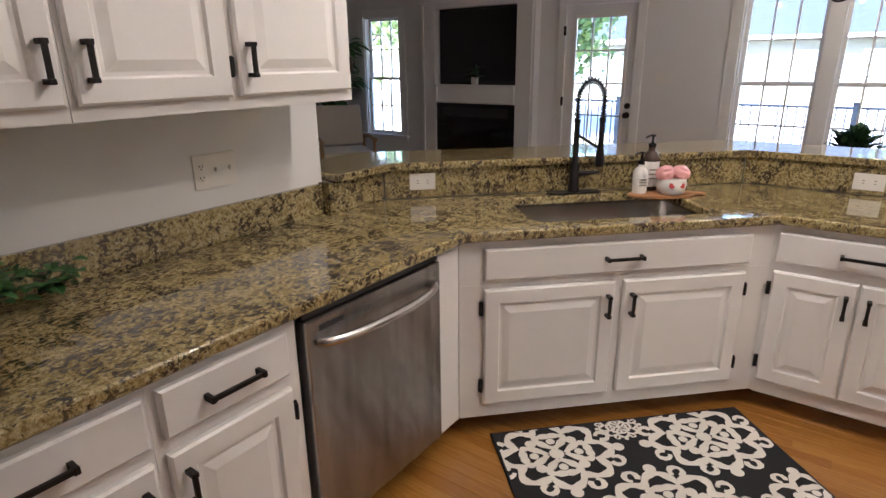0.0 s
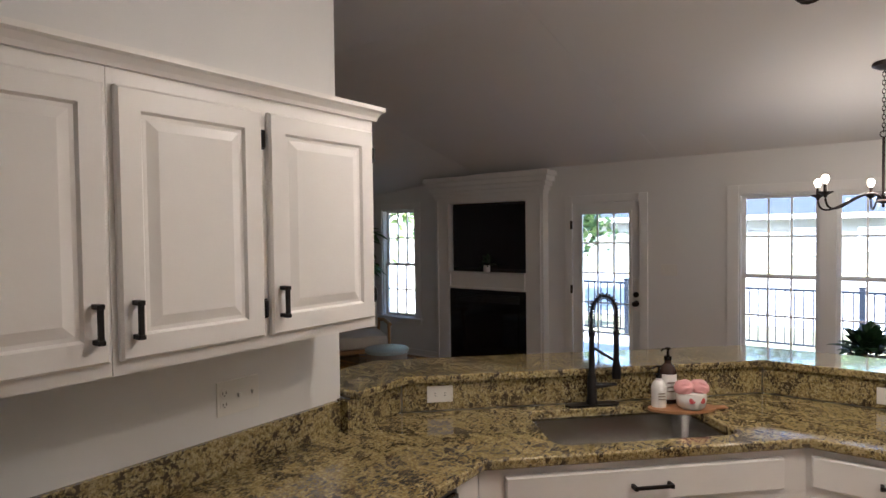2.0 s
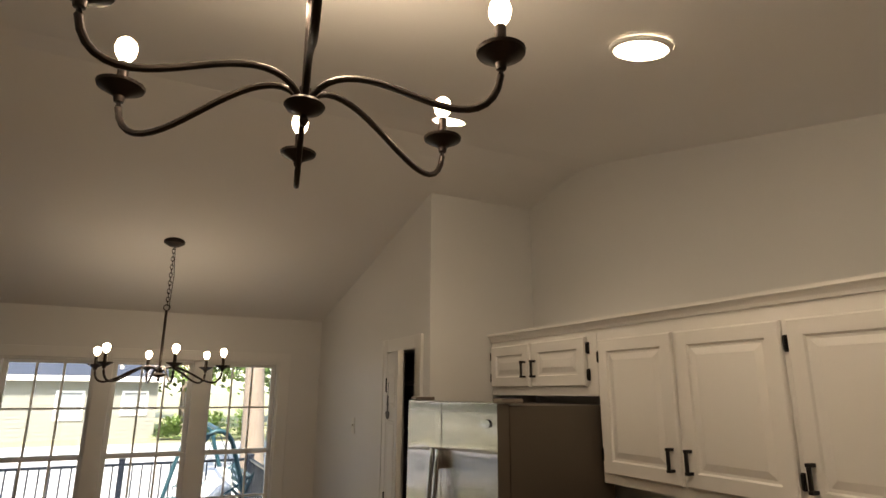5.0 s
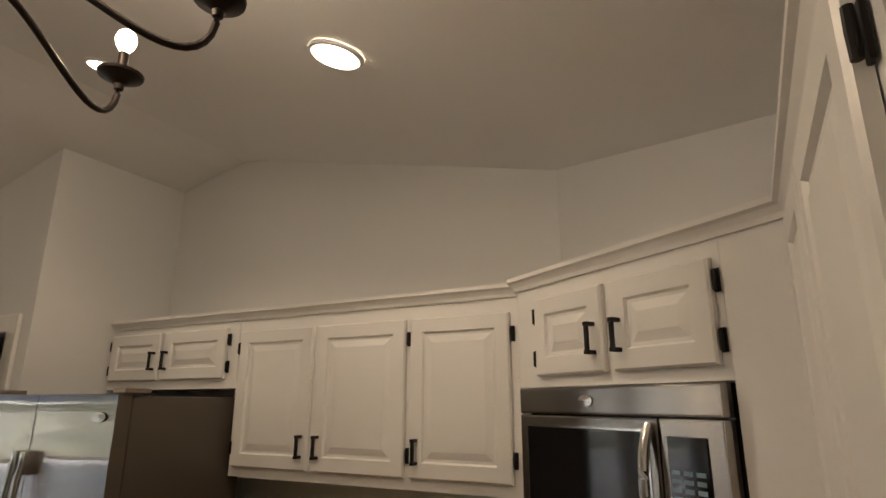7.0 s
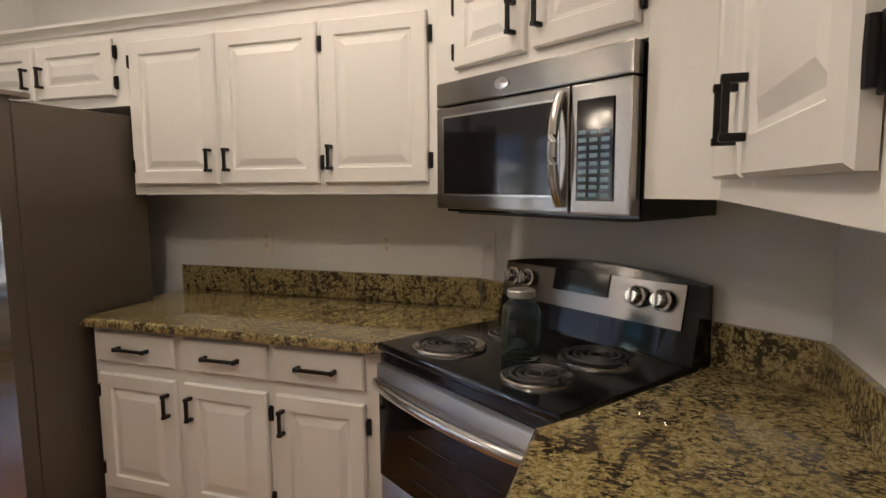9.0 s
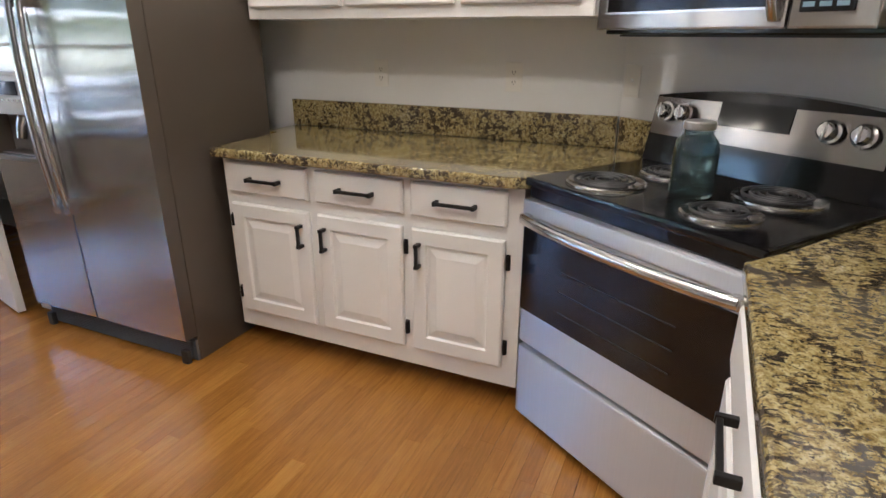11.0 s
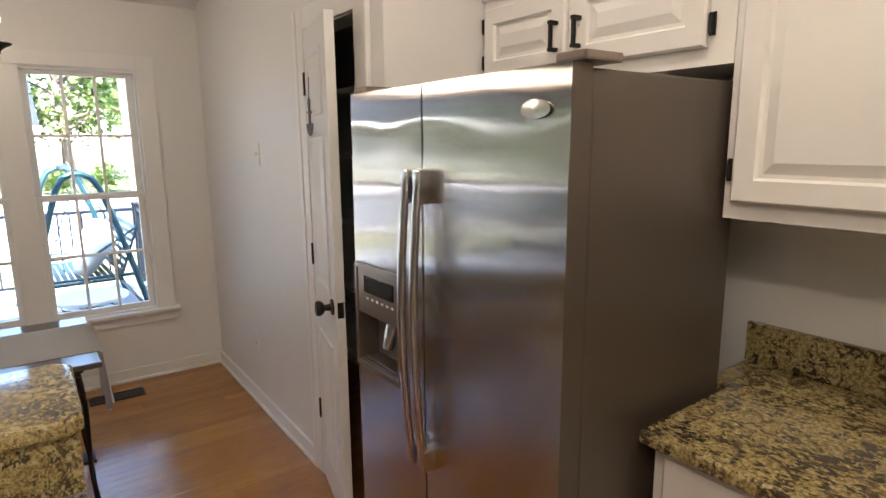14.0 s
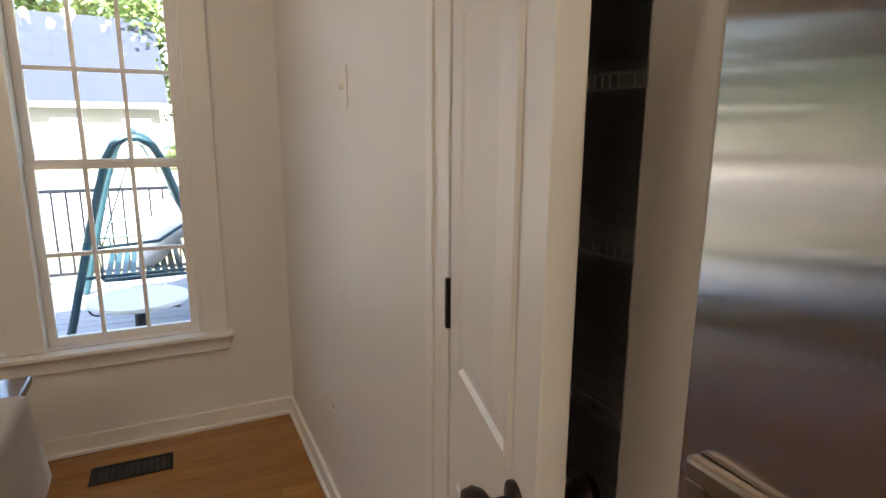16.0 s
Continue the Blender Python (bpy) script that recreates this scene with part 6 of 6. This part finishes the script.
M_CUSH = mat("pale_cushion", (0.72, 0.71, 0.69), 0.9, var=0.06, scale=6, fine=250, relief=0.4)


def cushion(m, sx, sy, sz, label):
    bm_ = bmesh.new()
    bmesh.ops.create_icosphere(bm_, subdivisions=4, radius=1.0)
    for v in bm_.verts:
        c = v.co
        f = lambda t_: math.copysign(abs(t_) ** 0.45, t_)
        v.co = Vector((f(c.x) * sx, f(c.y) * sy, c.z * sz * (1 + 0.08 * noise.noise(c * 3))))
    ob = solid("cushion", bm_, M_CUSH, label, "cushion", "cushions on the swing", smooth=True)
    ob.matrix_world = m
    return ob


base_sw = pose(1.40, 9.65, -0.055, 0, 0, -88)
cushion(base_sw @ pose(0.45, 0.18, 0.66, 62, 0, 10), 0.24, 0.24, 0.09, "white square cushion leaning on the swing")
cushion(base_sw @ pose(0.85, 0.14, 0.62, 50, 8, -12), 0.26, 0.22, 0.10, "white square cushion lying on the swing")
ot = thing("patio_table", pose(1.42, 7.75, -0.055), "low round white patio table on the deck", "table")
part("tabletop", lathe(bmesh.new(), [(0.0, 0.40), (0.27, 0.40), (0.285, 0.41), (0.285, 0.43), (0.0, 0.435)], 28), M_CUSH, ot, "", True)
part("pedestal", lathe(bmesh.new(), [(0.16, 0.0), (0.15, 0.02), (0.04, 0.05), (0.035, 0.36), (0.1, 0.40)], 20), M_RAIL, ot, "", True)


# ---------------------------------------------------------------- neighbouring house
def house(m, L, Wd, eave, ridge, label, wins):
    h = thing("neighbour_house", m, label, "house")
    bm_ = bbox(0, L, 0, Wd, 0, eave)
    n_ = int(eave / 0.2)
    w_ = part("wall", bm_, M_SIDE, h, "grey siding wall")
    for k in range(n_):
        part("siding_board", bbox(-0.02, L + 0.02, -0.03, -0.001, k * 0.2, k * 0.2 + 0.185), M_SIDE, w_)
    bm_ = bmesh.new()
    sec_ = [(-0.5, eave - 0.1), (Wd / 2, ridge), (Wd + 0.5, eave - 0.1), (Wd + 0.5, eave + 0.1), (Wd / 2, ridge + 0.25), (-0.5, eave + 0.1)]
    a_ = [bm_.verts.new((-0.4, y, z)) for y, z in sec_]
    b_ = [bm_.verts.new((L + 0.4, y, z)) for y, z in sec_]
    bm_.faces.new(a_)
    bm_.faces.new(b_[::-1])
    for i in range(6):
        j = (i + 1) % 6
        bm_.faces.new((a_[i], b_[i], b_[j], a_[j]))
    part("roof", bm_, M_ROOF, h, "blue-grey shingle roof")
    bm_ = bmesh.new()
    for x in (0, L):
        vs = [bm_.verts.new((x, 0, eave)), bm_.verts.new((x, Wd, eave)), bm_.verts.new((x, Wd / 2, ridge))]
        bm_.faces.new(vs)
    part("gable", bm_, M_SIDE, h)
    part("fascia", bbox(-0.4, L + 0.4, -0.56, -0.5, eave - 0.15, eave + 0.1), M_TRIM, h, "white fascia")
    for x, wd, z0_, z1_ in wins:
        wi = part("window", bbox(x, x + wd, -0.06, -0.031, z0_, z1_), M_HPANE, h, "grey window")
        bm_ = bmesh.new()
        box(bm_, x - 0.1, x, -0.09, -0.03, z0_ - 0.1, z1_ + 0.1)
        box(bm_, x + wd, x + wd + 0.1, -0.09, -0.03, z0_ - 0.1, z1_ + 0.1)
        box(bm_, x, x + wd, -0.089, -0.03, z1_, z1_ + 0.1)
        box(bm_, x, x + wd, -0.089, -0.03, z0_ - 0.1, z0_)
        box(bm_, x, x + wd, -0.08, -0.061, (z0_ + z1_) / 2 - 0.03, (z0_ + z1_) / 2 + 0.03)
        part("frame", bm_, M_TRIM, wi)
    return h


house(pose(-16, 34, -0.55, 0, 0, 4), 17.5, 9.5, 2.9, 7.2, "grey sided neighbouring house with blue-grey roof", [(1.5, 1.1, 0.9, 2.3), (5.5, 1.1, 0.9, 2.3), (9.5, 1.1, 0.9, 2.3), (13.2, 1.0, 1.0, 2.2), (16.0, 1.0, 1.2, 2.2)])
house(pose(16, 46, -0.55, 0, 0, -20), 14, 9, 2.9, 6.5, "grey sided house beyond the trees", [(2.0, 1.1, 0.9, 2.3), (7.5, 1.1, 0.9, 2.3)])


# ---------------------------------------------------------------- trees
def tree(place, h, spread, n, seed, trunk_r, label, low=0.3):
    rg_ = random.Random(seed)
    t = thing("tree", pose(*place), label, "tree", "garden trees")
    bm_ = bmesh.new()
    lean = Vector((rg_.uniform(-0.05, 0.05) * h, rg_.uniform(-0.05, 0.05) * h, 0))
    pts = [Vector((0, 0, -0.1)) + lean * k / 5 + Vector((rg_.uniform(-.03, .03) * h * 0.3, rg_.uniform(-.03, .03) * h * 0.3, h * 0.8 * k / 5)) for k in range(6)]
    tube(bm_, pts, [trunk_r * (1.15 - 0.18 * k) for k in range(6)], 10)
    tips = []
    for k in range(16):
        z = h * rg_.uniform(low, 0.78)
        a = rg_.uniform(0, 2 * math.pi)
        r_ = spread * rg_.uniform(0.5, 1.0)
        s0 = Vector((lean.x * z / h, lean.y * z / h, z))
        e0 = s0 + Vector((math.cos(a) * r_, math.sin(a) * r_, h * rg_.uniform(0.05, 0.22)))
        mid = s0.lerp(e0, 0.5) + Vector((0, 0, 0.04 * h))
        tube(bm_, [s0, mid, e0], [trunk_r * 0.35, trunk_r * 0.2, trunk_r * 0.07], 6)
        tips += [mid, e0, s0.lerp(e0, 0.75), e0]
    part("trunk", bm_, M_BARK, t, "grey-brown trunk and limbs", True)
    vs, fs = [], []
    for k in range(n):
        c = rg_.choice(tips)
        p = c + Vector((rg_.gauss(0, 1), rg_.gauss(0, 1), rg_.gauss(0, 0.8))) * spread * 0.16
        sz = spread * rg_.uniform(0.018, 0.05)
        e_ = Euler((rg_.uniform(-1, 1), rg_.uniform(-1, 1), rg_.uniform(0, 6.28))).to_matrix()
        i0 = len(vs)
        for q in ((-1, -0.5, 0), (0, -0.7, 0.15), (1, 0.1, 0), (0.1, 0.7, -0.1), (-0.8, 0.4, 0.1)):
            vs.append(p + e_ @ (Vector(q) * sz))
        fs.append((i0, i0 + 1, i0 + 2, i0 + 3, i0 + 4))
    me = bpy.data.meshes.new("crown")
    me.from_pydata([tuple(v) for v in vs], [], fs)
    me.materials.append(M_TREE)
    part("crown", me, None, t, "loose green foliage")
    return t


for i, (x, y, h, s_, n_, r_) in enumerate(((2.9, 14.5, 11, 3.6, 5000, 0.24), (6.5, 24, 9, 4.0, 6000, 0.3), (11.5, 30, 11, 4.8, 6000, 0.35), (3.2, 40, 9, 4.2, 5000, 0.3),
                                           (8.5, 48, 12, 5.5, 5000, 0.4), (-7.5, 15, 7, 3.0, 6000, 0.2), (-10.5, 19, 8, 3.6, 6000, 0.25), (-4.0, 58, 14, 6.5, 5000, 0.4), (-16, 56, 15, 7, 5000, 0.4),
                                           (-27, 30, 12, 5.5, 5000, 0.35), (20, 34, 12, 5.5, 5000, 0.35))):
    tree((x, y, -0.55), h, s_, n_, 11 + i, r_, "leafy green garden tree" if i else "tall tree with a pale thick trunk near the deck", 0.5 if i == 0 else 0.22)
# low shrubs by the drive
for i, (x, y, r_) in enumerate(((4.0, 33, 1.3), (5.6, 32.5, 1.5), (2.2, 33.5, 1.1), (-5.5, 11.6, 1.0), (-8.0, 12.5, 1.2))):
    sb = thing("shrub", pose(x, y, -0.55), "rounded green garden shrub", "shrub", "garden shrubs")
    bm = bmesh.new()
    bush(bm, (0, 0, 0.1), r_, r_ * 1.2, 700, 0.22, 0.14, random.Random(40 + i))
    part("leaves", bm, M_TREE, sb)
# board fence beyond the living room window
fn = thing("board_fence", pose(-14, 13.2, -0.55), "weathered board fence in the side yard", "fence")
me = mesh_of("board", bbox(0, 0.13, 0, 0.02, 0.0, 1.55), M_FENCE)
for k in range(66):
    part("board", me, None, fn, m=pose(k * 0.14, 0.0, 0))
part("rail", bbox(0, 9.3, 0.021, 0.06, 0.3, 0.38), M_FENCE, fn)
part("rail", bbox(0, 9.3, 0.021, 0.06, 1.2, 1.28), M_FENCE, fn)

# ---------------------------------------------------------------- oak strip floor
fl = thing("floor", pose(0, 0, FL), "honey coloured oak strip floor, satin varnish", "", "", "structure")
STRIP = 0.0572
LENS = [0.55, 0.75, 0.95, 1.15, 1.40]


def plank_mesh(length):
    bm_ = bmesh.new()
    g = 0.0003
    prof = [(g, -0.017), (g, -0.0006), (g + 0.0006, 0.0), (STRIP - g - 0.0006, 0.0), (STRIP - g, -0.0006), (STRIP - g, -0.017)]
    a = [bm_.verts.new((g, y, z)) for y, z in prof]
    b = [bm_.verts.new((length - g, y, z)) for y, z in prof]
    for i in range(5):
        bm_.faces.new((a[i], b[i], b[i + 1], a[i + 1]))
    bm_.faces.new(a)
    bm_.faces.new(b[::-1])
    return mesh_of("plank", bm_, M_FLOOR)


ME_PL = {L: plank_mesh(L) for L in LENS}
rp = random.Random(3)
rest_v, rest_f = [], []


def rest(x0_, x1_, y):
    i0 = len(rest_v)
    g = 0.0003
    for x, yy in ((x0_ + g, y + g), (x1_ - g, y + g), (x1_ - g, y + STRIP - g), (x0_ + g, y + STRIP - g)):
        rest_v.append((x, yy, 0.0))
    for x, yy in ((x0_ + g, y + g), (x1_ - g, y + g), (x1_ - g, y + STRIP - g), (x0_ + g, y + STRIP - g)):
        rest_v.append((x, yy, -0.017))
    rest_f.append((i0, i0 + 1, i0 + 2, i0 + 3))
    for k in range(4):
        rest_f.append((i0 + k, i0 + 4 + k, i0 + 4 + (k + 1) % 4, i0 + (k + 1) % 4))


count = 0
y = -2.07
while y < 6.52:
    near = 0.9 < y < 6.46
    if near:
        x = -0.42 - rp.uniform(0, 0.5)
        start = x
        while x < 2.05:
            L = rp.choice(LENS)
            if count < 300:
                o_ = part("plank", ME_PL[L], None, fl, m=pose(x, y, 0))
                count += 1
            else:
                rest(x, x + L, y)
            x += L
        end = x
    else:
        start = end = -0.42 - rp.uniform(0, 0.5)
    x = start
    while x > -5.97:
        L = rp.uniform(0.5, 1.5)
        rest(max(-5.99, x - L), x, y)
        x -= L
    x = end
    while x < 4.06:
        L = rp.uniform(0.5, 1.5)
        rest(x, min(4.09, x + L), y)
        x += L
    y += STRIP
me = bpy.data.meshes.new("floor_rest")
me.from_pydata(rest_v, [], rest_f)
me.materials.append(M_FLOOR)
tagged(part("floor_rest", me, None, fl, "oak strips of the rest of the floor"), kind="stuff")
